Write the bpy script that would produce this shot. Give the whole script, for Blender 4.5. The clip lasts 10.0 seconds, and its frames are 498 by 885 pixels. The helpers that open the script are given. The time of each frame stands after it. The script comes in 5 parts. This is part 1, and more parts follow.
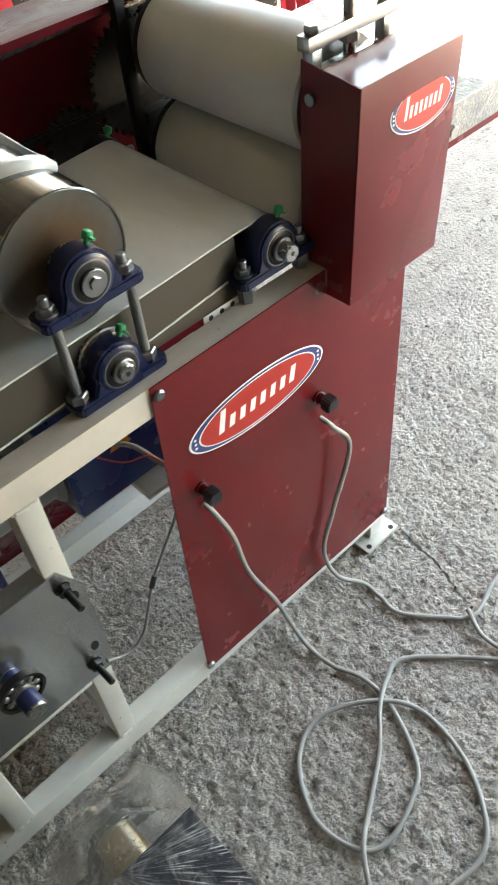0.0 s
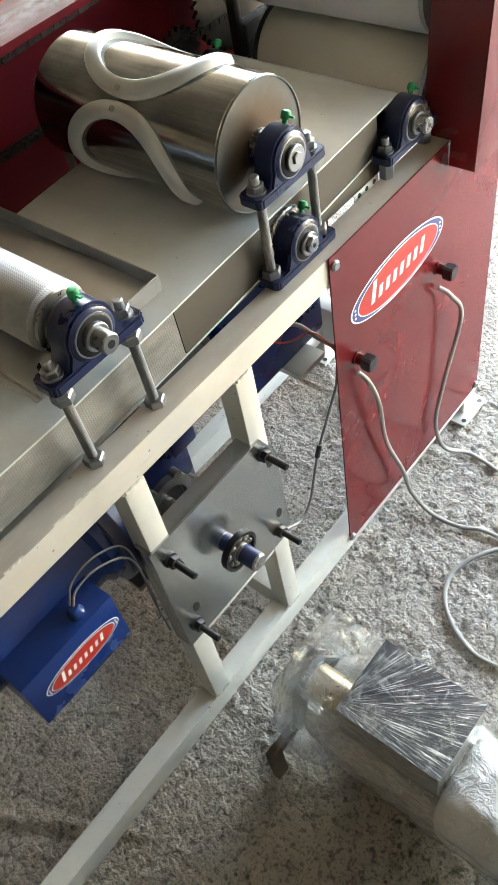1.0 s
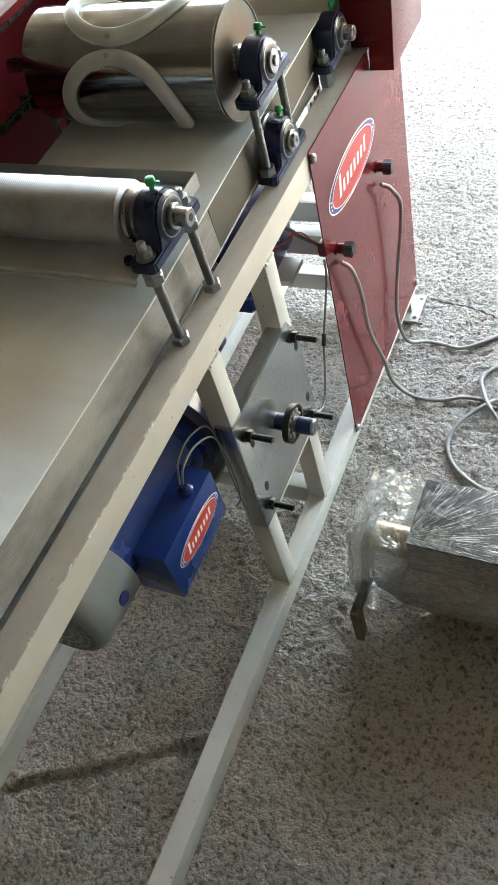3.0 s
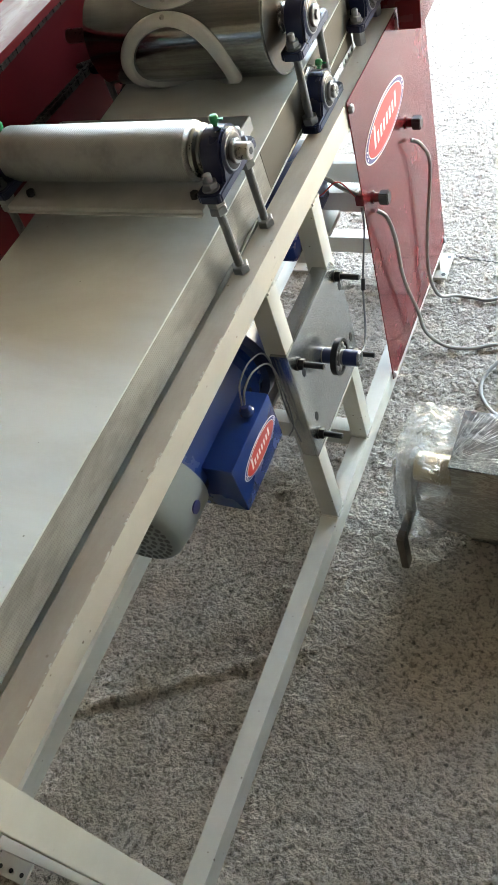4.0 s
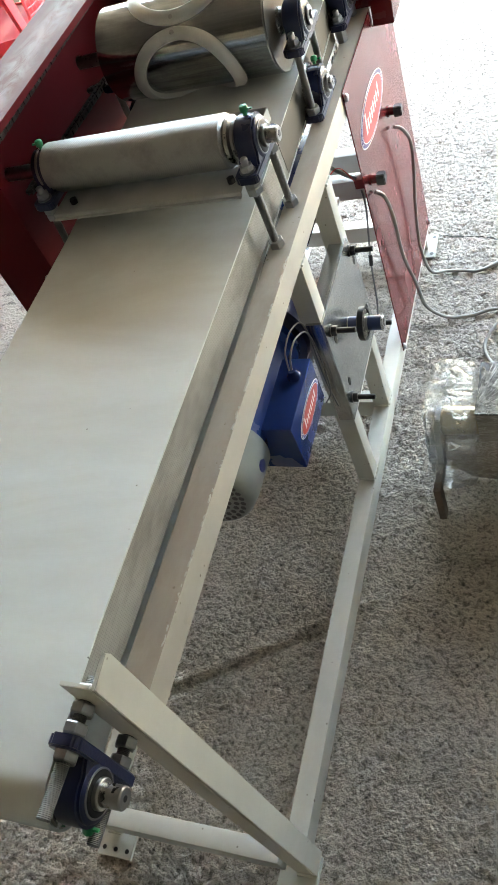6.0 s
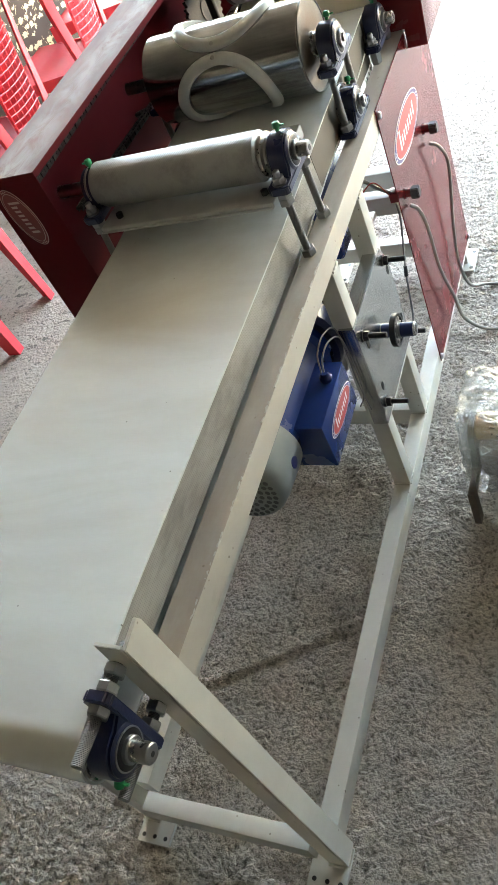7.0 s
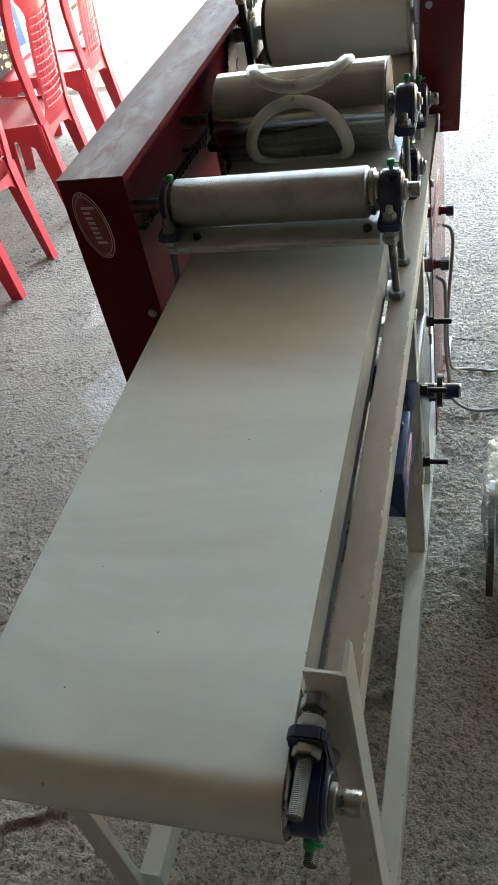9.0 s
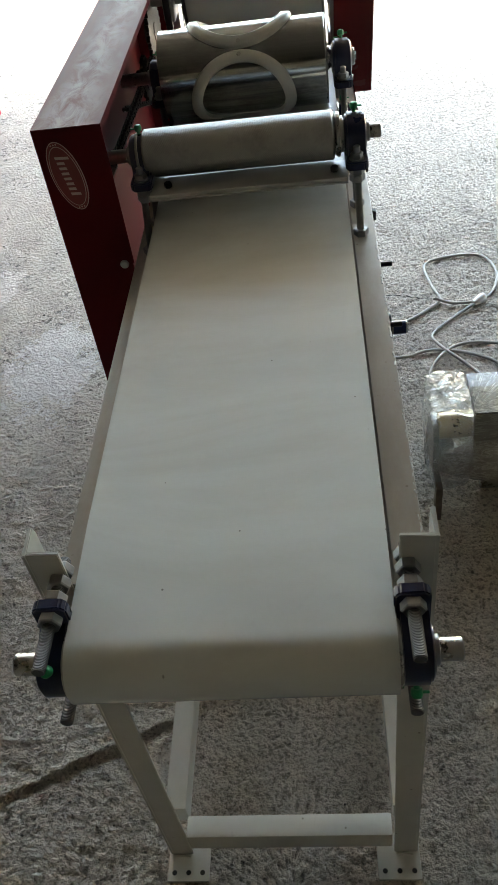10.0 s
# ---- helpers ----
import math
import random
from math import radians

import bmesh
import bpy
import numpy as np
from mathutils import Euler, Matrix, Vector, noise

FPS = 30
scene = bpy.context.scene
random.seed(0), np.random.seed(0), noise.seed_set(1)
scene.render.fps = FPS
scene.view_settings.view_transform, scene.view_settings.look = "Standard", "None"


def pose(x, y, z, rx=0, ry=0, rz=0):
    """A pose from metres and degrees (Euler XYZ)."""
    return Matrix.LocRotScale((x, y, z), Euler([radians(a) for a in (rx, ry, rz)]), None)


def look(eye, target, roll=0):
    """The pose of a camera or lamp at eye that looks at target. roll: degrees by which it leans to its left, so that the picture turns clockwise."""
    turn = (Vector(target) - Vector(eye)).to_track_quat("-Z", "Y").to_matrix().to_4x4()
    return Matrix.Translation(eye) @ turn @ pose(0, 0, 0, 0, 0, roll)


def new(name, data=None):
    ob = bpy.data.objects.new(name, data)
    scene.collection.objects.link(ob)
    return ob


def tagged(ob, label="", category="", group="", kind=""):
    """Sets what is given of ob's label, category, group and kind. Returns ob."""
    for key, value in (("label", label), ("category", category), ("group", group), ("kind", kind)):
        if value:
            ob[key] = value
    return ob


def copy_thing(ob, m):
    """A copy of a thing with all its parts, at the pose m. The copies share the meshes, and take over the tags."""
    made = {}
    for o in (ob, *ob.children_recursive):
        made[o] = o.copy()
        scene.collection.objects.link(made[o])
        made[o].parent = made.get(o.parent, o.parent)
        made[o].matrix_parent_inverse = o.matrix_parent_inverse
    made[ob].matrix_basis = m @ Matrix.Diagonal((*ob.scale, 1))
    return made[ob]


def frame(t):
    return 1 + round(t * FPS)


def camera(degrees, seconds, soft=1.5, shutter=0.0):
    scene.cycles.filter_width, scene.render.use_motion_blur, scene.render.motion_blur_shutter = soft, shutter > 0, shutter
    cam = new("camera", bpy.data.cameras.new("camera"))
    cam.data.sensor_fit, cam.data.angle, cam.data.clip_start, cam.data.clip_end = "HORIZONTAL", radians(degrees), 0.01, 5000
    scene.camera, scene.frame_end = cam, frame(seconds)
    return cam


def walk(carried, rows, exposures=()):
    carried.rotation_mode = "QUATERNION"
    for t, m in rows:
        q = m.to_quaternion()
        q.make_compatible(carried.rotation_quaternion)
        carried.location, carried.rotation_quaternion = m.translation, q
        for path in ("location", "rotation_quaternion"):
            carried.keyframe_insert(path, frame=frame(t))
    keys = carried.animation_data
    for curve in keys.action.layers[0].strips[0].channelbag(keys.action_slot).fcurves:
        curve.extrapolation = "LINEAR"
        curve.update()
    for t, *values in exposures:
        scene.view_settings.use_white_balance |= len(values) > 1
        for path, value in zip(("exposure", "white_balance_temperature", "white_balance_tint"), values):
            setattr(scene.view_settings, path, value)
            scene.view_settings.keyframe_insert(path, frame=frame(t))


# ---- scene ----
cam = camera(34.1, 10.0, 1.5, 0.12)
PATH = [
    (0, (0.874, 0.922, 1.461), (-0.2, 1.773, 0.005), -7.0),
    (0.5, (0.824, 0.689, 1.471), (-0.199, 1.555, -0.013), -10.3),
    (1, (0.79, 0.594, 1.498), (-0.194, 1.43, -0.029), -13.4),
    (1.5, (0.761, 0.625, 1.495), (-0.183, 1.461, -0.056), -14.9),
    (2, (0.733, 0.485, 1.488), (-0.086, 1.435, -0.07), -15.2),
    (2.5, (0.697, 0.296, 1.513), (-0.043, 1.324, -0.035), -15.6),
    (2.7, (0.711, 0.264, 1.512), (-0.045, 1.301, -0.022), -17.2),
    (3.8, (0.778, 0.111, 1.529), (-0.078, 1.112, 0.024), -22.6),
    (4, (0.752, 0.059, 1.533), (-0.095, 1.07, 0.03), -22.9),
    (4.5, (0.706, -0.035, 1.546), (-0.095, 1.018, 0.046), -22.6),
    (5, (0.685, -0.067, 1.543), (-0.093, 0.993, 0.035), -23.3),
    (5.5, (0.686, -0.087, 1.549), (-0.086, 0.978, 0.042), -24.4),
    (6, (0.688, -0.128, 1.582), (-0.113, 0.963, 0.11), -27.4),
    (6.2, (0.697, -0.145, 1.576), (-0.158, 0.935, 0.125), -29.2),
    (7.3, (0.757, -0.258, 1.606), (-0.173, 0.909, 0.275), -27.8),
    (7.5, (0.697, -0.343, 1.616), (-0.198, 0.897, 0.327), -24.7),
    (7.7, (0.611, -0.425, 1.602), (-0.213, 0.864, 0.314), -22.0),
    (8, (0.546, -0.483, 1.606), (-0.184, 0.902, 0.361), -16.8),
    (8.5, (0.443, -0.404, 1.569), (-0.22, 1.008, 0.317), -14.7),
    (9, (0.351, -0.315, 1.558), (-0.216, 1.073, 0.234), -13.4),
    (9.5, (0.214, -0.391, 1.55), (-0.153, 1.024, 0.185), -11.0),
    (10, (0.135, -0.459, 1.558), (-0.087, 0.968, 0.175), -9.4),
]
walk(cam, [(t, look(eye, target, roll)) for t, eye, target, roll in PATH],
     [(0, 5.2, 9200, 6), (0.5, 5.72, 9200, 6), (1, 6.02, 9100, 6), (2, 6.05, 9000, 6), (2.5, 5.68, 8900, 5), (4, 5.97, 8800, 5), (6, 5.97, 8800, 5), (7.4, 5.95, 8800, 5), (8, 5.38, 8700, 4), (9, 5.2, 8600, 3), (9.5, 5.2, 8700, 3), (10, 5.05, 8800, 4)])

# ---- world, sun, exposure ----
SUN_EL, SUN_AZ = 58.0, 200.0            # degrees; azimuth from +y towards +x
world = bpy.data.worlds.new("world")
scene.world = world
world.use_nodes = True
_wn = world.node_tree.nodes
_sky = _wn.new("ShaderNodeTexSky")
_sky.sky_type, _sky.sun_disc = "NISHITA", False
_sky.sun_elevation, _sky.sun_rotation = radians(SUN_EL), radians(SUN_AZ)
_sky.dust_density, _sky.air_density = 5.0, 1.0
_wn["Background"].inputs["Strength"].default_value = 0.15
world.node_tree.links.new(_sky.outputs[0], _wn["Background"].inputs["Color"])
_sd = bpy.data.lights.new("sun", "SUN")
_sd.energy, _sd.angle, _sd.color = 4.0, radians(0.55), (1.0, 0.975, 0.935)
_sun = new("sun", _sd)
_az, _el = radians(SUN_AZ), radians(SUN_EL)
_sun.matrix_world = look((0, 0, 0), (-math.sin(_az) * math.cos(_el), -math.cos(_az) * math.cos(_el), -math.sin(_el)))


# ---- materials ----
class NT:
    """Small wrapper to write node trees in few lines."""

    def __init__(self, name):
        self.mat = bpy.data.materials.new(name)
        self.mat.use_nodes = True
        self.t = self.mat.node_tree
        self.bsdf = self.t.nodes["Principled BSDF"]
        self.geo = self.t.nodes.new("ShaderNodeNewGeometry")
        self.co = self.geo.outputs["Position"]

    def node(self, kind, **ins):
        n = self.t.nodes.new(kind)
        for k, v in ins.items():
            self.put(n.inputs[k], v)
        return n

    def put(self, socket, v):
        if isinstance(v, bpy.types.NodeSocket):
            self.t.links.new(v, socket)
        else:
            socket.default_value = v

    def set(self, **ins):
        for k, v in ins.items():
            self.put(self.bsdf.inputs[k.replace("_", " ")], v)
        return self

    def noise(self, scale, detail=4.0, rough=0.55, vec=None, dist=0.0):
        n = self.node("ShaderNodeTexNoise", Scale=scale, Detail=detail, Roughness=rough, Distortion=dist)
        self.t.links.new(vec or self.co, n.inputs["Vector"])
        return n.outputs["Fac"]

    def voronoi(self, scale, vec=None, feature="F1", flat=False):
        n = self.node("ShaderNodeTexVoronoi", Scale=scale)
        n.feature = feature
        n.voronoi_dimensions = "2D" if flat else "3D"
        self.t.links.new(vec or self.co, n.inputs["Vector"])
        return n.outputs["Distance"]

    def stretch(self, x, y, z):
        n = self.node("ShaderNodeMapping")
        self.t.links.new(self.co, n.inputs["Vector"])
        n.inputs["Scale"].default_value = (x, y, z)
        return n.outputs["Vector"]

    def ramp(self, fac, *stops):
        n = self.node("ShaderNodeValToRGB", Fac=fac)
        e = n.color_ramp.elements
        while len(e) < len(stops):
            e.new(0.5)
        for el, (p, c) in zip(e, stops):
            el.position, el.color = p, ((c, c, c, 1) if isinstance(c, float) else (*c, 1))
        return n.outputs["Color"]

    def mix(self, fac, a, b, how="MIX"):
        n = self.t.nodes.new("ShaderNodeMix")
        n.data_type, n.blend_type = "RGBA", how
        for i, v in ((0, fac), (6, a), (7, b)):
            self.put(n.inputs[i], (*v, 1) if isinstance(v, tuple) and len(v) == 3 else v)
        return n.outputs[2]

    def math(self, op, a, b=0.0):
        n = self.t.nodes.new("ShaderNodeMath")
        n.operation = op
        self.put(n.inputs[0], a)
        self.put(n.inputs[1], b)
        return n.outputs[0]

    def bump(self, height, strength=0.3, distance=0.002):
        n = self.node("ShaderNodeBump", Height=height, Strength=strength, Distance=distance)
        self.t.links.new(n.outputs[0], self.bsdf.inputs["Normal"])
        return self


def paint(name, rgb, rough=0.35, dust=0.15, dust_rgb=(0.45, 0.42, 0.38), coat=0.0, bump=0.08, metal=0.0, dent=0.0, chips=0.0, spec=0.5, worn=0.0):
    """Sprayed or brushed paint with a slight orange peel, smudges and dust."""
    m = NT(name)
    big, small = m.noise(7.0, 5.0, 0.6), m.noise(260.0, 3.0)
    tone = m.mix(m.ramp(big, (0.3, 0.0), (0.75, 1.0)), tuple(c * 0.88 for c in rgb), tuple(min(1, c * 1.08) for c in rgb))
    fac = m.math("MULTIPLY", m.ramp(m.noise(16.0, 6.0, 0.7), (0.45, 0.0), (0.85, 1.0)), dust)
    col = m.mix(fac, tone, dust_rgb)
    if chips:
        spot = m.math("MULTIPLY", m.ramp(m.voronoi(70.0), (0.10, 1.0), (0.16, 0.0)), m.ramp(m.noise(30.0, 3.0), (0.60, 0.0), (0.64, chips)))
        col = m.mix(spot, col, (0.12, 0.09, 0.07))
        rub = m.ramp(m.noise(34.0, 6.0, 0.7, m.stretch(1.0, 0.25, 1.0)), (0.62, 0.0), (0.75, 0.35))
        col = m.mix(rub, col, tuple(c * 0.55 for c in rgb))
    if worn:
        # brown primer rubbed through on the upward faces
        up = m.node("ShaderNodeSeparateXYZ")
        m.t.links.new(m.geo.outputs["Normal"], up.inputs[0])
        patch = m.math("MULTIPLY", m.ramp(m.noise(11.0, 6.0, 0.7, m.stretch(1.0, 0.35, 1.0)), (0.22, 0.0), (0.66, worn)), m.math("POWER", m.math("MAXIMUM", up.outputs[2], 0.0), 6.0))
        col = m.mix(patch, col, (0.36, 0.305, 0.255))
    m.set(Base_Color=col, Metallic=metal, Coat_Weight=coat, Coat_Roughness=0.08, Specular_IOR_Level=spec,
          Roughness=m.math("ADD", m.math("MULTIPLY", big, 0.22), rough - 0.1))
    m.bump(m.math("ADD", small, m.math("ADD", m.math("MULTIPLY", m.noise(18.0), 2.0), m.math("MULTIPLY", m.noise(4.0, 0.5), dent))), bump, 0.001)
    return m.mat


def metal(name, rgb, rough, stretch=(1, 1, 1), scale=120.0, bump=0.1, grime=0.3, grime_rgb=(0.12, 0.11, 0.1)):
    m = NT(name)
    v = m.stretch(*stretch)
    grain = m.noise(scale, 5.0, 0.65, v)
    smear = m.ramp(m.noise(9.0, 6.0, 0.7), (0.42, 0.0), (0.8, 1.0))
    m.set(Base_Color=m.mix(m.math("MULTIPLY", smear, grime), m.mix(grain, tuple(c * 0.75 for c in rgb), rgb), grime_rgb), Metallic=1.0,
          Roughness=m.math("ADD", m.math("MULTIPLY", grain, 0.25), m.math("ADD", m.math("MULTIPLY", smear, 0.15), rough - 0.12)))
    m.bump(grain, bump, 0.0006)
    return m.mat


def plain(name, rgb, rough=0.5, metal_=0.0, var=0.12, scale=40.0, bump=0.1, trans=0.0):
    m = NT(name)
    n = m.noise(scale, 4.0)
    m.set(Base_Color=m.mix(n, tuple(c * (1 - var) for c in rgb), tuple(min(1, c * (1 + var)) for c in rgb)), Roughness=rough,
          Metallic=metal_, Transmission_Weight=trans)
    m.bump(m.noise(scale * 4), bump, 0.001)
    return m.mat


def concrete_floor():
    m = NT("rough_concrete")
    big, mid = m.noise(0.9, 5.0, 0.6), m.noise(9.0, 6.0, 0.65)
    grit, lump = m.noise(170.0, 4.0, 0.7), m.noise(92.0, 5.0, 0.62)
    fine = m.noise(420.0, 3.0, 0.6)
    col = m.mix(m.ramp(big, (0.3, 0.0), (0.72, 1.0)), (0.64, 0.578, 0.502), (0.72, 0.66, 0.58))
    col = m.mix(m.ramp(mid, (0.35, 0.0), (0.7, 1.0)), m.mix(1.0, col, (0.80, 0.79, 0.78), "MULTIPLY"), col)
    # the far side was trowelled smooth towards the head end
    at = m.node("ShaderNodeSeparateXYZ")
    m.t.links.new(m.co, at.inputs[0])
    wav = m.math("MULTIPLY", m.math("SUBTRACT", m.noise(3.0, 4.0), 0.5), 0.9)
    side = m.ramp(m.math("ADD", at.outputs[0], 1.0), (0.70, 1.0), (0.86, 0.0))
    ahead = m.ramp(m.math("ADD", m.math("MULTIPLY", at.outputs[1], 0.5), wav), (0.12, 0.0), (0.42, 1.0))
    smooth_ = m.math("MULTIPLY", m.math("MULTIPLY", side, ahead), 0.8)
    rough_ = m.math("SUBTRACT", 1.0, m.math("MULTIPLY", smooth_, 1.05))
    # relief shade painted into the colour of the hollows, pale grains on top
    coarse = m.noise(48.0, 4.0, 0.6)
    for tex, lo_, hi_, dark in ((lump, 0.38, 0.48, 0.43), (coarse, 0.34, 0.45, 0.62), (grit, 0.37, 0.45, 0.52)):
        fac = m.math("MULTIPLY", m.ramp(tex, (lo_, 0.9), (hi_, 0.0)), rough_)
        col = m.mix(fac, col, m.mix(1.0, col, (dark, dark * 0.97, dark * 0.94), "MULTIPLY"))
    col = m.mix(m.math("MULTIPLY", m.ramp(fine, (0.6, 0.0), (0.74, 0.5)), rough_), col, (0.78, 0.76, 0.72))
    # scattered pits, their shade painted as dark spots
    hole = m.math("MULTIPLY", m.ramp(m.math("ADD", m.voronoi(24.0, flat=True), m.math("MULTIPLY", m.noise(90.0, 2.0), 0.12)), (0.10, 1.0), (0.16, 0.0)), m.ramp(m.noise(7.0, 3.0), (0.44, 0.0), (0.56, 0.85)))
    col = m.mix(hole, col, (0.10, 0.09, 0.08))
    col = m.mix(smooth_, col, m.mix(1.0, col, (0.50, 0.51, 0.50), "MULTIPLY"))
    # arcs left by the trowel
    arc = m.ramp(m.noise(5.0, 6.0, 0.7, m.stretch(1.0, 0.35, 1.0), 1.2), (0.40, 0.0), (0.62, 1.0))
    col = m.mix(m.math("MULTIPLY", smooth_, m.math("MULTIPLY", arc, 0.55)), col, m.mix(1.0, col, (1.35, 1.34, 1.30), "MULTIPLY"))
    # broken skin of the trowelled side: shallow dark pockmarks of uneven size
    pock = m.math("MULTIPLY", m.ramp(m.noise(38.0, 5.0, 0.62, dist=0.4), (0.39, 1.0), (0.45, 0.0)), m.math("MULTIPLY", smooth_, m.ramp(m.noise(4.0, 4.0), (0.42, 0.15), (0.60, 1.0))))
    col = m.mix(pock, col, (0.085, 0.08, 0.072))
    # pale washed patches with a ragged edge
    wash = m.ramp(m.noise(1.6, 8.0, 0.72, dist=0.6), (0.60, 0.0), (0.64, 0.7))
    col = m.mix(wash, col, (0.60, 0.57, 0.52))
    spill = m.node("ShaderNodeVectorMath")
    spill.operation = "DISTANCE"
    m.t.links.new(m.stretch(1.6, 1.0, 1.0), spill.inputs[0])
    spill.inputs[1].default_value = (-1.22, 1.55, 0.0)
    edge = m.math("ADD", spill.outputs["Value"], m.math("MULTIPLY", m.noise(9.0, 8.0, 0.75), 0.9))
    spilt = m.ramp(edge, (0.66, 0.9), (0.69, 0.0))
    col = m.mix(spilt, col, (0.47, 0.455, 0.425))
    m.set(Base_Color=col, Roughness=0.86)
    h = m.math("ADD", m.math("MULTIPLY", grit, 0.75), m.math("ADD", m.math("MULTIPLY", lump, 2.7), m.math("ADD", m.math("MULTIPLY", fine, 0.4), m.math("MULTIPLY", coarse, 1.0))))
    h = m.math("MULTIPLY", h, m.math("SUBTRACT", 1.0, m.math("MAXIMUM", m.math("MULTIPLY", smooth_, 0.7), m.math("MULTIPLY", spilt, 0.75))))
    h = m.math("SUBTRACT", h, m.math("MULTIPLY", pock, 0.8))
    m.bump(h, 1.0, 0.015)
    return m.mat


def outdoor_ground():
    m = NT("dry_earth")
    col = m.mix(m.noise(1.3, 6.0, 0.65), (0.36, 0.33, 0.28), (0.5, 0.47, 0.41))
    m.set(Base_Color=col, Roughness=0.95)
    m.bump(m.noise(30.0, 6.0), 0.5, 0.01)
    return m.mat


def knurl_mat():
    """Fine diamond knurl cut into a steel roller."""
    m = NT("knurled_steel")
    w = []
    for sx in (1, -1):
        v = m.node("ShaderNodeVectorMath")
        v.operation = "DOT_PRODUCT"
        m.t.links.new(m.co, v.inputs[0])
        v.inputs[1].default_value = (1900.0 * sx, 1900.0, 1900.0)
        w.append(m.math("SINE", v.outputs["Value"]))
    h = m.math("MAXIMUM", w[0], w[1])
    smear = m.ramp(m.noise(14.0, 6.0, 0.7), (0.5, 0.0), (0.75, 1.0))
    m.set(Base_Color=m.mix(smear, (0.33, 0.34, 0.345), (0.21, 0.215, 0.22)), Metallic=0.85, Roughness=0.45)
    m.bump(h, 0.45, 0.0004)
    return m.mat


def weave_mat():
    """Light grey perforated-look side of the bed: a fine square grid with smudges."""
    m = NT("fine_grid_bed_side")
    at = m.node("ShaderNodeSeparateXYZ")
    m.t.links.new(m.co, at.inputs[0])
    cell = m.math("MINIMUM", m.math("SINE", m.math("MULTIPLY", at.outputs[1], 1800.0)), m.math("SINE", m.math("MULTIPLY", at.outputs[2], 1800.0)))
    hole = m.ramp(cell, (0.0, 0.0), (0.35, 1.0))
    smear = m.ramp(m.noise(7.0, 7.0, 0.7, m.stretch(1, 1, 3)), (0.38, 0.0), (0.7, 1.0))
    col = m.mix(smear, (0.28, 0.275, 0.258), (0.13, 0.125, 0.116))
    m.set(Base_Color=m.mix(m.math("MULTIPLY", hole, 0.38), col, (0.10, 0.095, 0.09)), Metallic=0.1, Roughness=0.5)
    m.bump(m.math("SUBTRACT", 1.0, hole), 0.4, 0.0008)
    return m.mat


def belt_mat():
    m = NT("white_belt")
    smear = m.noise(4.0, 4.0, 0.55, m.stretch(0.5, 1.8, 1))
    cloud = m.ramp(m.noise(3.2, 6.0, 0.62, m.stretch(0.7, 1.6, 1), 0.8), (0.42, 0.0), (0.68, 0.45))
    specks = m.math("MULTIPLY", m.ramp(m.math("ADD", m.voronoi(9.0, flat=True), m.math("MULTIPLY", m.noise(15.0, 1.0), 0.02)), (0.014, 0.8), (0.022, 0.0)), m.ramp(m.noise(4.3, 2.0), (0.52, 0.0), (0.56, 1.0)))
    col = m.mix(smear, (0.635, 0.68, 0.685), (0.54, 0.575, 0.575))
    col = m.mix(cloud, col, (0.40, 0.39, 0.36))
    m.set(Base_Color=m.mix(specks, col, (0.08, 0.07, 0.06)), Specular_IOR_Level=0.55, Roughness=m.math("ADD", m.math("MULTIPLY", smear, 0.12), 0.14))
    m.bump(m.math("ADD", m.noise(60.0, 3.0), m.math("MULTIPLY", m.noise(5.0, 2.0, 0.5, m.stretch(0.5, 1.5, 1)), 6.0)), 0.05, 0.001)
    return m.mat


def drum_mat():
    """Turned stainless drum: rings round the axis, stains and painted reflection bands along it."""
    m = NT("turned_stainless")
    rings = m.noise(260.0, 4.0, 0.6, m.stretch(1.0, 0.03, 0.03))
    band = m.ramp(m.noise(46.0, 6.0, 0.75, m.stretch(0.05, 1.0, 1.0)), (0.36, 0.0), (0.66, 1.0))
    col = m.mix(band, (0.15, 0.165, 0.172), (0.46, 0.485, 0.50))
    stain = m.ramp(m.noise(17.0, 8.0, 0.78, m.stretch(0.6, 1.0, 1.0)), (0.48, 0.0), (0.70, 0.75))
    m.set(Base_Color=m.mix(stain, col, (0.10, 0.095, 0.085)), Metallic=1.0,
          Roughness=m.math("ADD", m.math("MULTIPLY", rings, 0.14), 0.07))
    m.bump(rings, 0.12, 0.0005)
    return m.mat


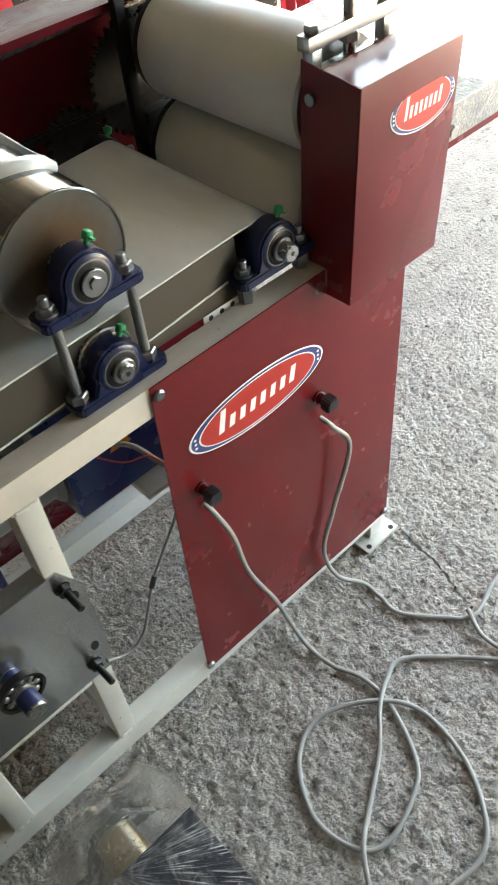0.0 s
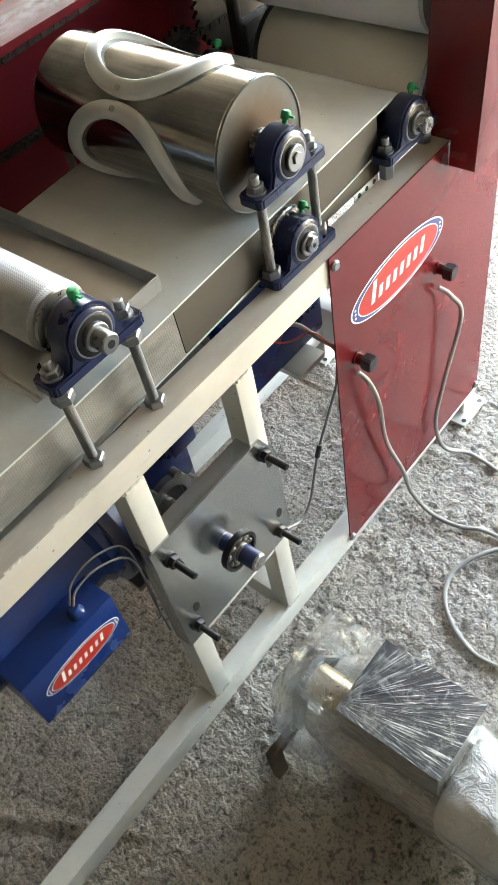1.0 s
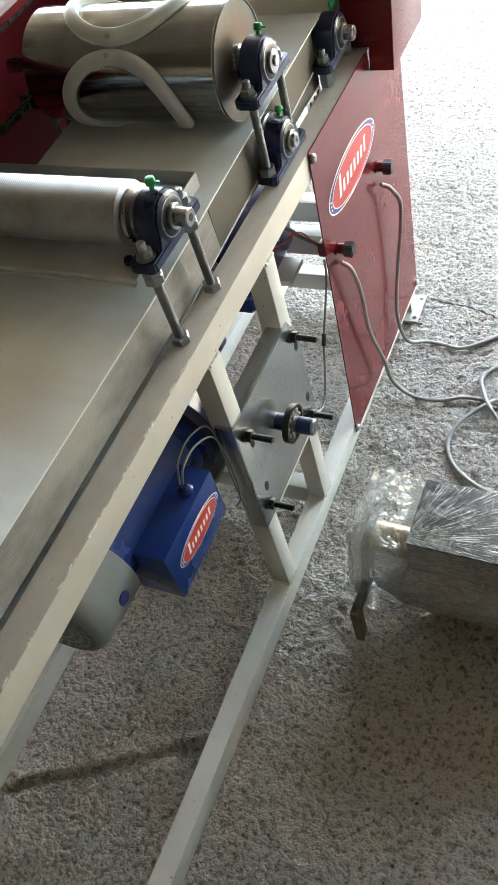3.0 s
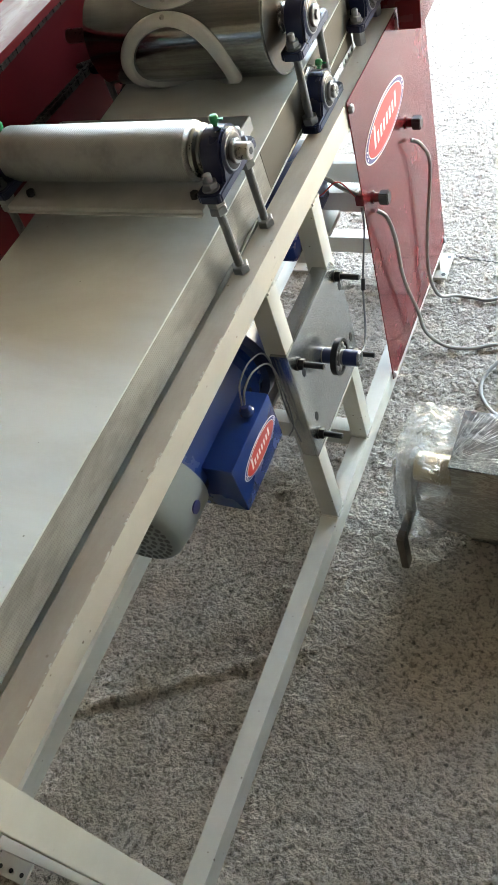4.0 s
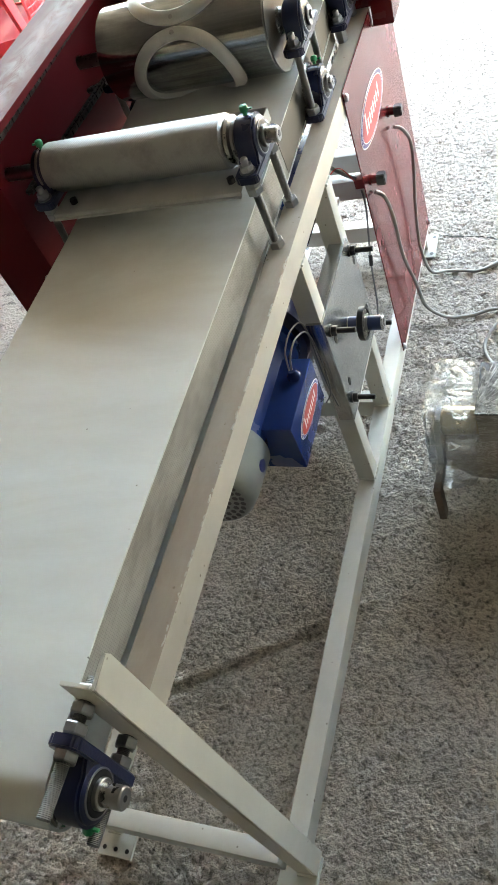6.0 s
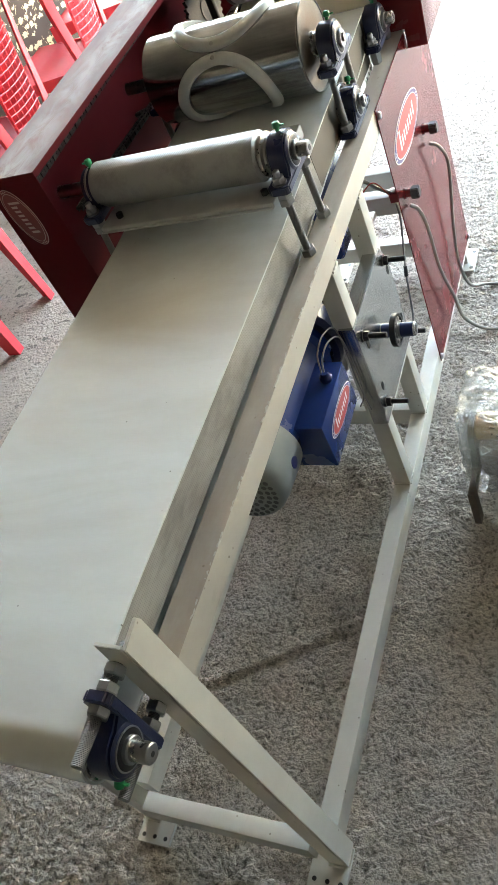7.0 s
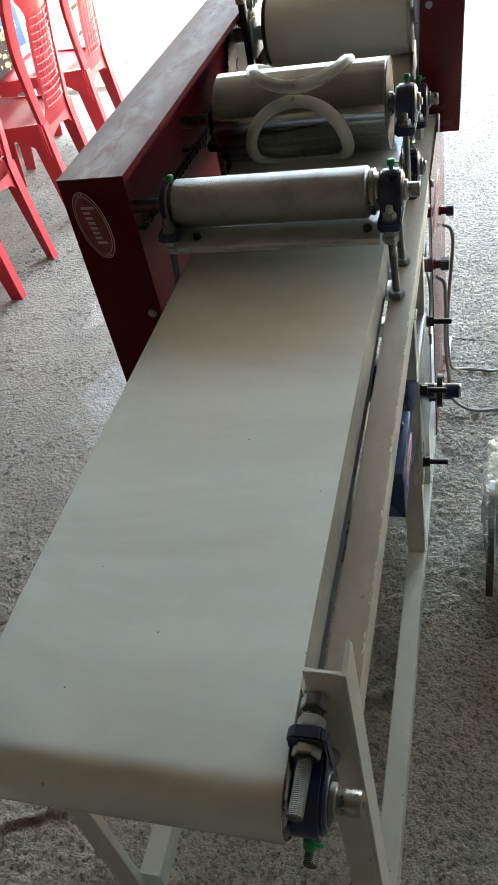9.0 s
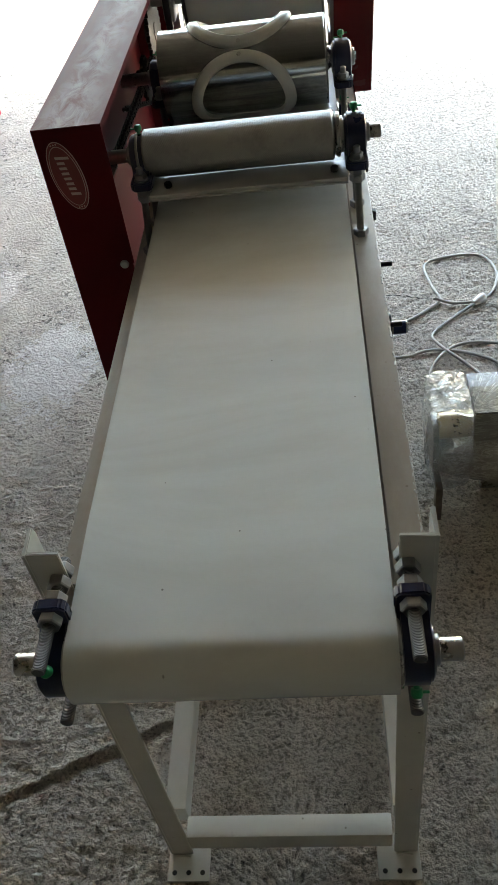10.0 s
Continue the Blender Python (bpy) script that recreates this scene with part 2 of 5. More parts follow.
def film_mat():
    """Clear stretch film with creases."""
    m = NT("stretch_film")
    n = m.noise(20.0, 4.0, 0.55, m.stretch(0.6, 1.0, 1.0), 1.6)
    ridge = m.math("ABSOLUTE", m.math("SUBTRACT", n, 0.5))
    streak = m.ramp(ridge, (0.0, 1.0), (0.016, 0.0))
    out = m.t.nodes["Material Output"]
    glossy = m.node("ShaderNodeBsdfGlossy", Roughness=0.05)
    glossy.inputs["Color"].default_value = (0.95, 0.95, 0.95, 1)
    clear = m.node("ShaderNodeBsdfTransparent")
    bumpn = m.node("ShaderNodeBump", Height=m.math("MULTIPLY", m.math("MINIMUM", ridge, 0.1), 6.0), Strength=1.0, Distance=0.006)
    m.t.links.new(bumpn.outputs[0], glossy.inputs["Normal"])
    fr = m.node("ShaderNodeFresnel", IOR=1.5)
    m.t.links.new(bumpn.outputs[0], fr.inputs["Normal"])
    haze = m.node("ShaderNodeBsdfTranslucent")
    haze.inputs["Color"].default_value = (0.8, 0.8, 0.78, 1)
    veil = m.t.nodes.new("ShaderNodeMixShader")
    m.put(veil.inputs[0], m.math("ADD", 0.09, m.math("MULTIPLY", streak, 0.6)))
    m.t.links.new(clear.outputs[0], veil.inputs[1])
    m.t.links.new(haze.outputs[0], veil.inputs[2])
    mx = m.t.nodes.new("ShaderNodeMixShader")
    m.t.links.new(m.math("MULTIPLY", fr.outputs[0], 0.9), mx.inputs[0])
    m.t.links.new(veil.outputs[0], mx.inputs[1])
    m.t.links.new(glossy.outputs[0], mx.inputs[2])
    m.t.links.new(mx.outputs[0], out.inputs["Surface"])
    return m.mat


def fogged_film(name, rgb, crumple):
    """Many layers of stretch film pulled round a body: cloudy, streaked, shiny."""
    m = NT(name)
    long_ = m.noise(60.0, 6.0, 0.65, m.stretch(0.25, 1.4, 1.0), 1.2)
    crump = m.noise(24.0, 5.0, 0.65, None, 0.5)
    n = m.mix(crumple, long_, crump)
    ridge = m.ramp(m.math("ABSOLUTE", m.math("SUBTRACT", n, 0.5)), (0.0, 1.0), (0.035, 0.0))
    cloud = m.ramp(m.noise(9.0, 5.0), (0.35, 0.0), (0.7, 1.0))
    col = m.mix(cloud, tuple(c * 0.75 for c in rgb), rgb)
    m.set(Base_Color=m.mix(m.math("MULTIPLY", ridge, 0.5), col, (0.7, 0.7, 0.68)), Roughness=0.35, Coat_Weight=1.0, Coat_Roughness=0.04)
    m.bump(m.math("ADD", n, m.math("MULTIPLY", ridge, 0.25)), 0.8, 0.010 + 0.010 * crumple)
    return m.mat


def fan_creases(x0, y0):
    """Steel lid under film fanned from one corner; crease glints painted pale on near-black."""
    m = NT("lid_under_fanned_film")
    sep = m.node("ShaderNodeSeparateXYZ")
    m.t.links.new(m.co, sep.inputs[0])
    dx, dy = m.math("SUBTRACT", sep.outputs[0], x0), m.math("SUBTRACT", sep.outputs[1], y0)
    ang = m.math("ARCTAN2", dy, dx)
    rad = m.math("SQRT", m.math("ADD", m.math("MULTIPLY", dx, dx), m.math("MULTIPLY", dy, dy)))
    v = m.node("ShaderNodeCombineXYZ")
    m.put(v.inputs[0], m.math("MULTIPLY", ang, 32.0))
    m.put(v.inputs[1], m.math("MULTIPLY", rad, 9.0))
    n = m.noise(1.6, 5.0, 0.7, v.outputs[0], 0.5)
    crease_glint = m.ramp(n, (0.55, 0.0), (0.62, 1.0))
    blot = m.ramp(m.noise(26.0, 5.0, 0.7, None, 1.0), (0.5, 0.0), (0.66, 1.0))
    col = m.mix(crease_glint, (0.05, 0.056, 0.072), (0.80, 0.81, 0.84))
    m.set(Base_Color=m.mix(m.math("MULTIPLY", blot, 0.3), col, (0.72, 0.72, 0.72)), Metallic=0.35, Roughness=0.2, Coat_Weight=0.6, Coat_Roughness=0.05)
    m.bump(m.math("ADD", n, m.math("MULTIPLY", blot, 0.25)), 1.0, 0.008)
    return m.mat


def guard_mat():
    """Maroon paint with a pale streak along the upward faces: wiped dust and painted sheen."""
    m = NT("dusty_maroon_paint")
    up = m.node("ShaderNodeSeparateXYZ")
    m.t.links.new(m.geo.outputs["Normal"], up.inputs[0])
    px = m.node("ShaderNodeSeparateXYZ")
    m.t.links.new(m.co, px.inputs[0])
    off = m.math("ADD", m.math("SUBTRACT", px.outputs[0], -0.278), m.math("MULTIPLY", m.math("SUBTRACT", m.noise(5.0, 3.0), 0.5), 0.08))
    band = m.ramp(m.math("ABSOLUTE", off), (0.012, 1.0), (0.052, 0.0))
    streak = m.math("MULTIPLY", band, m.ramp(m.noise(26.0, 6.0, 0.72, m.stretch(1.2, 0.5, 1.0), 0.8), (0.38, 0.0), (0.58, 1.0)))
    dust_sheen = m.math("MULTIPLY", m.math("MAXIMUM", up.outputs[2], 0.0), m.math("MULTIPLY", streak, 0.20))
    base = m.mix(m.noise(8.0, 5.0), (0.072, 0.005, 0.0085), (0.098, 0.0065, 0.0105))
    gloss = m.math("MULTIPLY", m.math("MAXIMUM", up.outputs[2], 0.0), m.math("ADD", m.math("MULTIPLY", streak, 0.13), 0.03))
    m.set(Base_Color=m.mix(dust_sheen, base, (0.66, 0.61, 0.61)), Roughness=m.math("ADD", m.math("MULTIPLY", dust_sheen, 0.26), 0.56), Specular_IOR_Level=m.math("ADD", gloss, 0.05))
    m.bump(m.noise(9.0, 1.0), 0.03, 0.002)
    return m.mat


def drum_end_mat():
    """Dull turned steel disc, browned round the hub."""
    m = NT("stained_drum_end")
    d = m.node("ShaderNodeVectorMath")
    d.operation = "DISTANCE"
    m.t.links.new(m.stretch(0.0, 1.0, 1.0), d.inputs[0])
    d.inputs[1].default_value = (0.0, 1.265, 0.956)
    n = m.noise(55.0, 6.0, 0.72)
    brown = m.ramp(m.math("ADD", d.outputs["Value"], m.math("MULTIPLY", n, 0.05)), (0.068, 0.9), (0.112, 0.0))
    col = m.mix(m.noise(18.0, 6.0, 0.7), (0.055, 0.062, 0.062), (0.115, 0.126, 0.125))
    m.set(Base_Color=m.mix(brown, col, (0.085, 0.05, 0.026)), Metallic=0.5, Roughness=0.38)
    m.bump(n, 0.25, 0.0012)
    return m.mat


def cloth_mat():
    """Dark brown cloth with a cream leaf pattern."""
    m = NT("leaf_patterned_cloth")
    v = m.node("ShaderNodeTexVoronoi", Scale=17.0)
    m.t.links.new(m.stretch(1, 1, 1.7), v.inputs["Vector"])
    n = m.noise(28.0, 3.0, dist=2.5)
    pat = m.ramp(m.math("MULTIPLY", v.outputs["Distance"], n), (0.165, 1.0), (0.195, 0.0))
    m.set(Base_Color=m.mix(pat, (0.026, 0.014, 0.008), (0.34, 0.27, 0.17)), Roughness=0.9)
    return m.mat


CREAM = paint("cream_paint", (0.515, 0.515, 0.475), 0.36, 0.18, (0.40, 0.34, 0.29), chips=0.85)
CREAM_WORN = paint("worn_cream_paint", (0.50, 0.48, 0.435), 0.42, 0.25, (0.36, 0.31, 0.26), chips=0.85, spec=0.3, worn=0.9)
MAROON = paint("maroon_paint", (0.122, 0.0105, 0.013), 0.24, 0.0, coat=0.22, bump=0.03, dent=130.0, spec=0.25)
MAROON_DUSTY = guard_mat()
NAVY = paint("navy_cast_iron", (0.0045, 0.010, 0.046), 0.28, 0.05, (0.06, 0.07, 0.10), bump=0.2)
BLUE = paint("blue_paint", (0.005, 0.027, 0.135), 0.26, 0.02, (0.2, 0.22, 0.3), bump=0.1)
NAVYPAINT = paint("shaft_marking_blue", (0.004, 0.016, 0.075), 0.35, 0.03)
GREY_PAINT = paint("grey_motor_paint", (0.17, 0.19, 0.19), 0.4, 0.15)
ZINC = metal("zinc_plated_steel", (0.36, 0.375, 0.39), 0.34, scale=160.0)


def thread_mat(name, axis, lo, hi):
    """Dull steel rod with a fine thread cut along one axis."""
    m = NT(name)
    at = m.node("ShaderNodeSeparateXYZ")
    m.t.links.new(m.co, at.inputs[0])
    turn_ = m.math("SINE", m.math("MULTIPLY", at.outputs[axis], 3600.0))
    m.set(Base_Color=m.mix(m.noise(60.0, 4.0), lo, hi), Metallic=0.5, Roughness=0.48)
    m.bump(turn_, 0.7, 0.0009)
    return m.mat


STUD = thread_mat("threaded_rod", 2, (0.15, 0.155, 0.16), (0.25, 0.255, 0.26))
STUD_Y = thread_mat("dark_threaded_rod", 1, (0.07, 0.072, 0.075), (0.13, 0.132, 0.135))
BARE = metal("bare_steel", (0.40, 0.40, 0.395), 0.27, scale=90.0, grime=0.4)
PLATE = plain("ground_steel_plate", (0.50, 0.51, 0.51), 0.27, 0.95, 0.16, 9.0, 0.02)
PALEST = plain("dull_flange_steel", (0.13, 0.13, 0.128), 0.4, 0.6, 0.15, 30.0)
TRAYPAN = plain("brushed_tray_sheet", (0.31, 0.31, 0.30), 0.34, 0.55, 0.4, 11.0, 0.03)
# paler copy of the tray steel, for the front that catches light
SHELF = plain("lit_tray_steel", (0.42, 0.425, 0.42), 0.3, 0.3, 0.25, 16.0, 0.03)
TRAYST = metal("stainless_tray", (0.42, 0.42, 0.41), 0.33, (1, 5, 5), 50.0, 0.05, 0.15)
BRASSY = metal("brass_coloured_steel", (0.40, 0.34, 0.24), 0.3, scale=90.0, grime=0.4)
DRUM = drum_mat()
DRUM_END = drum_end_mat()
BLACKST = plain("black_oxide_steel", (0.02, 0.02, 0.022), 0.42, 0.6)
# near-black for the shade in the slots and beside the bed
HOLE = plain("recess_shade_black", (0.006, 0.006, 0.006), 0.95, bump=0.0)
BLACK = plain("black_plastic", (0.012, 0.012, 0.013), 0.35)
RUST = plain("rusty_steel", (0.13, 0.10, 0.075), 0.75, 0.2, 0.35, 60.0, 0.2)
DARK = plain("greasy_chain", (0.035, 0.033, 0.03), 0.45, 0.7, 0.5, 90.0, 0.3)
KNURL = knurl_mat()
BEDSIDE = weave_mat()
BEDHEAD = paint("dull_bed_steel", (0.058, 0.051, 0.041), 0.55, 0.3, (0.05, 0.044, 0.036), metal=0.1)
BELT = belt_mat()
_m = NT("cast_nylon")
_s = _m.ramp(_m.noise(6.0, 6.0, 0.6), (0.35, 0.0), (0.7, 1.0))
_m.set(Base_Color=_m.mix(_s, (0.52, 0.53, 0.505), (0.60, 0.61, 0.585)), Roughness=0.42, Subsurface_Weight=0.1)
_m.set(Base_Color=_m.mix(_m.ramp(_m.noise(10.0, 4.0), (0.72, 0.0), (0.8, 0.5)), _m.mix(_s, (0.52, 0.53, 0.505), (0.60, 0.61, 0.585)), (0.28, 0.27, 0.25)))
NYLON = _m.mat
NYLON_Y = plain("yellowed_nylon", (0.60, 0.57, 0.47), 0.45, var=0.08, scale=6.0)
CUTTER = plain("white_cutter_plastic", (0.42, 0.435, 0.425), 0.38, var=0.07)
GREEN = plain("green_cap", (0.0, 0.26, 0.10), 0.4)
CABLE = plain("grey_cable_sheath", (0.25, 0.245, 0.23), 0.45, var=0.06)
WIRE = plain("thin_grey_wire", (0.16, 0.16, 0.165), 0.5)
RED_STICK = plain("sticker_red", (0.40, 0.026, 0.02), 0.3, var=0.03)
WHITE_STICK = plain("sticker_white", (0.78, 0.78, 0.76), 0.3, var=0.02)
BLUE_STICK = plain("sticker_blue", (0.02, 0.03, 0.16), 0.3, var=0.03)
FADED_WHITE = plain("faded_sticker_white", (0.46, 0.34, 0.33), 0.35, var=0.1)
FADED_RED = plain("faded_sticker_red", (0.16, 0.018, 0.018), 0.3, var=0.1)
SWITCH_RED = plain("dark_red_plastic", (0.10, 0.005, 0.009), 0.25, var=0.05)
ORANGE = plain("warning_orange", (0.62, 0.25, 0.03), 0.4)
REDPLAST = plain("red_moulded_plastic", (0.52, 0.045, 0.062), 0.27, var=0.06, scale=8.0, bump=0.05)
FLOOR = concrete_floor()
EARTH = outdoor_ground()
_m = NT("grit_stones")
_m.set(Base_Color=_m.ramp(_m.geo.outputs["Random Per Island"], (0.0, (0.06, 0.055, 0.05)), (0.6, (0.22, 0.2, 0.18)), (1.0, (0.5, 0.48, 0.45))), Roughness=0.9)
GRIT = _m.mat
WALLP = paint("old_wall_plaster", (0.22, 0.21, 0.19), 0.85, 0.3, (0.20, 0.19, 0.17))
CEILP = paint("dark_roof_sheet", (0.065, 0.062, 0.058), 0.7, 0.3, (0.085, 0.08, 0.076))
WOOD = plain("old_wood", (0.10, 0.075, 0.055), 0.7, var=0.3, scale=18.0)
WHITEWOOD = paint("white_painted_boards", (0.72, 0.70, 0.66), 0.6, 0.3)
FILM = film_mat()
FOGGED = fogged_film("layered_film", (0.33, 0.315, 0.285), 0.25)
INFEED = fogged_film("filmed_tray_steel", (0.24, 0.27, 0.30), 0.6)
CRUMPLED = fogged_film("crumpled_film", (0.62, 0.62, 0.60), 0.95)
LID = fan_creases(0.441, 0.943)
CLOTH = cloth_mat()
SACK = plain("white_woven_sack", (0.45, 0.45, 0.44), 0.6)
SACKBLUE = plain("sack_print_blue", (0.02, 0.10, 0.32), 0.5)


# ---- mesh helpers ----
def mesh_of(name, bm, mat, smooth=None):
    me = bpy.data.meshes.new(name)
    bmesh.ops.recalc_face_normals(bm, faces=bm.faces)
    bm.to_mesh(me)
    bm.free()
    me.materials.append(mat)
    if smooth is not None:
        for p in me.polygons:
            p.use_smooth = True
        me.set_sharp_from_angle(angle=radians(smooth))
    return me


def part(name, bm, mat, parent, label="", smooth=35, m=None):
    """One mesh object under a thing or a part."""
    me = bm if isinstance(bm, bpy.types.Mesh) else mesh_of(name, bm, mat, smooth)
    ob = new(name, me)
    ob.parent = parent
    if m is not None:
        ob.matrix_basis = m
    return tagged(ob, label)


def thing(name, label, category, at=(0, 0, 0), group="", kind=""):
    ob = new(name)
    ob.location = at
    ob.empty_display_size = 0.1
    return tagged(ob, label, category, group, kind)


def box(x0, x1, y0, y1, z0, z1, bevel=0.0, bm=None):
    b = bmesh.new()
    bmesh.ops.create_cube(b, size=1.0, matrix=Matrix.Translation(((x0 + x1) / 2, (y0 + y1) / 2, (z0 + z1) / 2)) @ Matrix.Diagonal((x1 - x0, y1 - y0, z1 - z0, 1)))
    if bevel:
        bmesh.ops.bevel(b, geom=b.edges[:], offset=bevel, segments=2, affect="EDGES", profile=0.6)
    return join(bm, b)


def join(bm, b, m=None):
    if m is not None:
        b.transform(m)
    if bm is None:
        return b
    me = bpy.data.meshes.new("tmp")
    b.to_mesh(me)
    b.free()
    bm.from_mesh(me)
    bpy.data.meshes.remove(me)
    return bm


def lathe(profile, axis="x", n=32, bm=None, m=None):
    """Turns (along, radius) pairs round an axis; ends are closed."""
    b = bmesh.new()
    rings = []
    for a, r in profile:
        ring = []
        for i in range(n):
            t = 2 * math.pi * i / n
            u, v = r * math.cos(t), r * math.sin(t)
            ring.append(b.verts.new({"x": (a, u, v), "y": (u, a, v), "z": (u, v, a)}[axis]))
        rings.append(ring)
    for r0, r1 in zip(rings, rings[1:]):
        for i in range(n):
            b.faces.new((r0[i], r0[(i + 1) % n], r1[(i + 1) % n], r1[i]))
    b.faces.new(rings[0]), b.faces.new(rings[-1])
    return join(bm, b, m)


def rod(p0, p1, r, n=14, bm=None, chamfer=0.0):
    p0, p1 = Vector(p0), Vector(p1)
    d = p1 - p0
    q = Vector((0, 0, 1)).rotation_difference(d).to_matrix().to_4x4()
    c = min(chamfer, d.length / 3)
    prof = [(0, r), (d.length, r)] if not c else [(0, r - c), (c, r), (d.length - c, r), (d.length, r - c)]
    return lathe(prof, "z", n, bm, Matrix.Translation(p0) @ q)


def hexnut(p, d, af, h, bm=None, hole=0.0):
    """A hexagon nut or head, across flats af, from p along d."""
    p, d = Vector(p), Vector(d).normalized()
    q = Vector((0, 0, 1)).rotation_difference(d).to_matrix().to_4x4()
    R = af / math.sqrt(3)
    return lathe([(0, R * 0.93), (h * 0.14, R), (h * 0.86, R), (h, R * 0.9)], "z", 6, bm, Matrix.Translation(p) @ q)


def prism(poly, axis, a0, a1, bevel=0.0, bm=None, m=None, seg=2):
    """Extrudes a polygon of (u, v) along an axis; u, v are the other two in order."""
    b = bmesh.new()
    def at(u, v, a):
        return {"x": (a, u, v), "y": (u, a, v), "z": (u, v, a)}[axis]
    lo = [b.verts.new(at(u, v, a0)) for u, v in poly]
    hi = [b.verts.new(at(u, v, a1)) for u, v in poly]
    n = len(poly)
    b.faces.new(lo), b.faces.new(hi)
    for i in range(n):
        b.faces.new((lo[i], lo[(i + 1) % n], hi[(i + 1) % n], hi[i]))
    if bevel:
        bmesh.ops.recalc_face_normals(b, faces=b.faces)
        es = [e for e in b.edges if e.calc_face_angle(0) > 0.5]
        bmesh.ops.bevel(b, geom=es, offset=bevel, segments=seg, affect="EDGES")
    return join(bm, b, m)


def smooth_path(pts, n=8):
    """Catmull-Rom through the points."""
    P = [Vector(p) for p in pts]
    P = [2 * P[0] - P[1]] + P + [2 * P[-1] - P[-2]]
    out = []
    for i in range(1, len(P) - 2):
        for k in range(n):
            t = k / n
            a, b, c, d = P[i - 1:i + 3]
            out.append(0.5 * ((2 * b) + (c - a) * t + (2 * a - 5 * b + 4 * c - d) * t * t + (3 * b - a - 3 * c + d) * t ** 3))
    out.append(P[-2])
    return out


def sweep(pts, r, n=10, bm=None, closed=False):
    """A round tube along a list of points."""
    b = bmesh.new()
    rings, up = [], Vector((0.13, 0.21, 0.97))
    for i, p in enumerate(pts):
        d = (pts[min(i + 1, len(pts) - 1)] - pts[max(i - 1, 0)]).normalized()
        s = d.cross(up)
        if s.length < 1e-4:
            s = d.orthogonal()
        s.normalize()
        up = s.cross(d).normalized()
        rings.append([b.verts.new(p + r * (math.cos(a) * s + math.sin(a) * up)) for a in (2 * math.pi * k / n for k in range(n))])
    for r0, r1 in zip(rings, rings[1:]):
        for i in range(n):
            b.faces.new((r0[i], r0[(i + 1) % n], r1[(i + 1) % n], r1[i]))
    b.faces.new(rings[0]), b.faces.new(rings[-1])
    return join(bm, b)


def oval(a, b_, n=48):
    return [(a * math.cos(2 * math.pi * i / n), b_ * math.sin(2 * math.pi * i / n)) for i in range(n)]


def sticker(parent, m, a, b_, mats=None):
    """An oval label: blue, white and red ovals and a row of plain white strokes. Its plane is local xy, facing +z."""
    white, red, blue = mats or (WHITE_STICK, RED_STICK, BLUE_STICK)
    base = part("logo_sticker", prism(oval(a, b_), "z", 0, 0.0006), white, parent, "oval red, white and blue label", None, m)
    part("blue_band", prism(oval(a * 0.975, b_ * 0.945), "z", 0.0006, 0.0009), blue, base, "", None)
    part("white_band", prism(oval(a * 0.87, b_ * 0.88), "z", 0.0009, 0.0012), white, base, "", None)
    part("red_field", prism(oval(a * 0.85, b_ * 0.84), "z", 0.0012, 0.0015), red, base, "", None)
    for i, h in enumerate((0.86, 0.46, 0.46, 0.46, 0.46, 0.46, 0.46, 0.62)):
        x, w, lo, lean = a * (-0.56 + 0.15 * i), a * 0.048, -b_ * 0.27, b_ * h * 0.22
        part("white_bar", prism([(x - w, lo), (x + w * 0.55, lo), (x + w * 0.55 + lean, lo + b_ * h), (x - w + lean, lo + b_ * h)], "z", 0.0015, 0.0018), white, base, "", None)
    for sx in (-1, 1):
        stars = bmesh.new()
        for k in (-1, 0, 1):
            lathe([(0.0009, b_ * 0.05), (0.0013, b_ * 0.05)], "z", 8, stars, Matrix.Translation((sx * a * 0.915, k * b_ * 0.17, 0)))
        part("star_dots", stars, white, base, "", None)
    return base


# ---- the setting ----
SEAM = [Vector((0.239, 0.615)), Vector((0.0, 0.473)), Vector((-0.229, 0.335)), Vector((-0.68, 0.12))]


def seam_z(x, y):
    """An old pour joint: one side a little higher, with a rounded lip."""
    if not (-0.75 < x < 0.27 and 0.05 < y < 0.70):
        return 0.0
    p, best = Vector((x, y)), None
    for a, b in zip(SEAM, SEAM[1:]):
        d = b - a
        k = max(0.0, min(1.0, (p - a).dot(d) / d.length_squared))
        off = p - a - d * k
        side = off.length * (1 if d.cross(off) < 0 else -1)
        if best is None or abs(side) < abs(best):
            best = side
    best += 0.008 * noise.noise(Vector((x * 30, y * 30, 7)))
    fade = max(0.0, min(1.0, (x + 0.75) * 5, (0.27 - x) * 12))
    return fade * (0.007 * math.exp(-((best - 0.008) / 0.012) ** 2) - 0.006 * math.exp(-((best + 0.010) / 0.010) ** 2))


def floor_z(x, y, amp=0.0058):
    if x < -0.2:
        amp *= 1 - 0.75 * min(1.0, (-0.2 - x) * 6) * max(0.0, min(1.0, (y - 0.7) * 1.6))
    return amp * (noise.noise(Vector((x * 12, y * 12, 0.3))) * 0.5 + noise.fractal(Vector((x * 52, y * 52, 2.0)), 0.6, 2.1, 3) * 0.62 - 0.75 * max(0.0, noise.noise(Vector((x * 70, y * 70, 4.0))) - 0.12)) + seam_z(x, y) - 0.0015


def stations(lo, hi, a, b, fine, coarse):
    """Grid lines from lo to hi, close together between a and b."""
    out, v = [], lo
    while v < hi - coarse * 0.5:
        out.append(v)
        v += fine if a <= v < b else coarse
    return out + [hi]


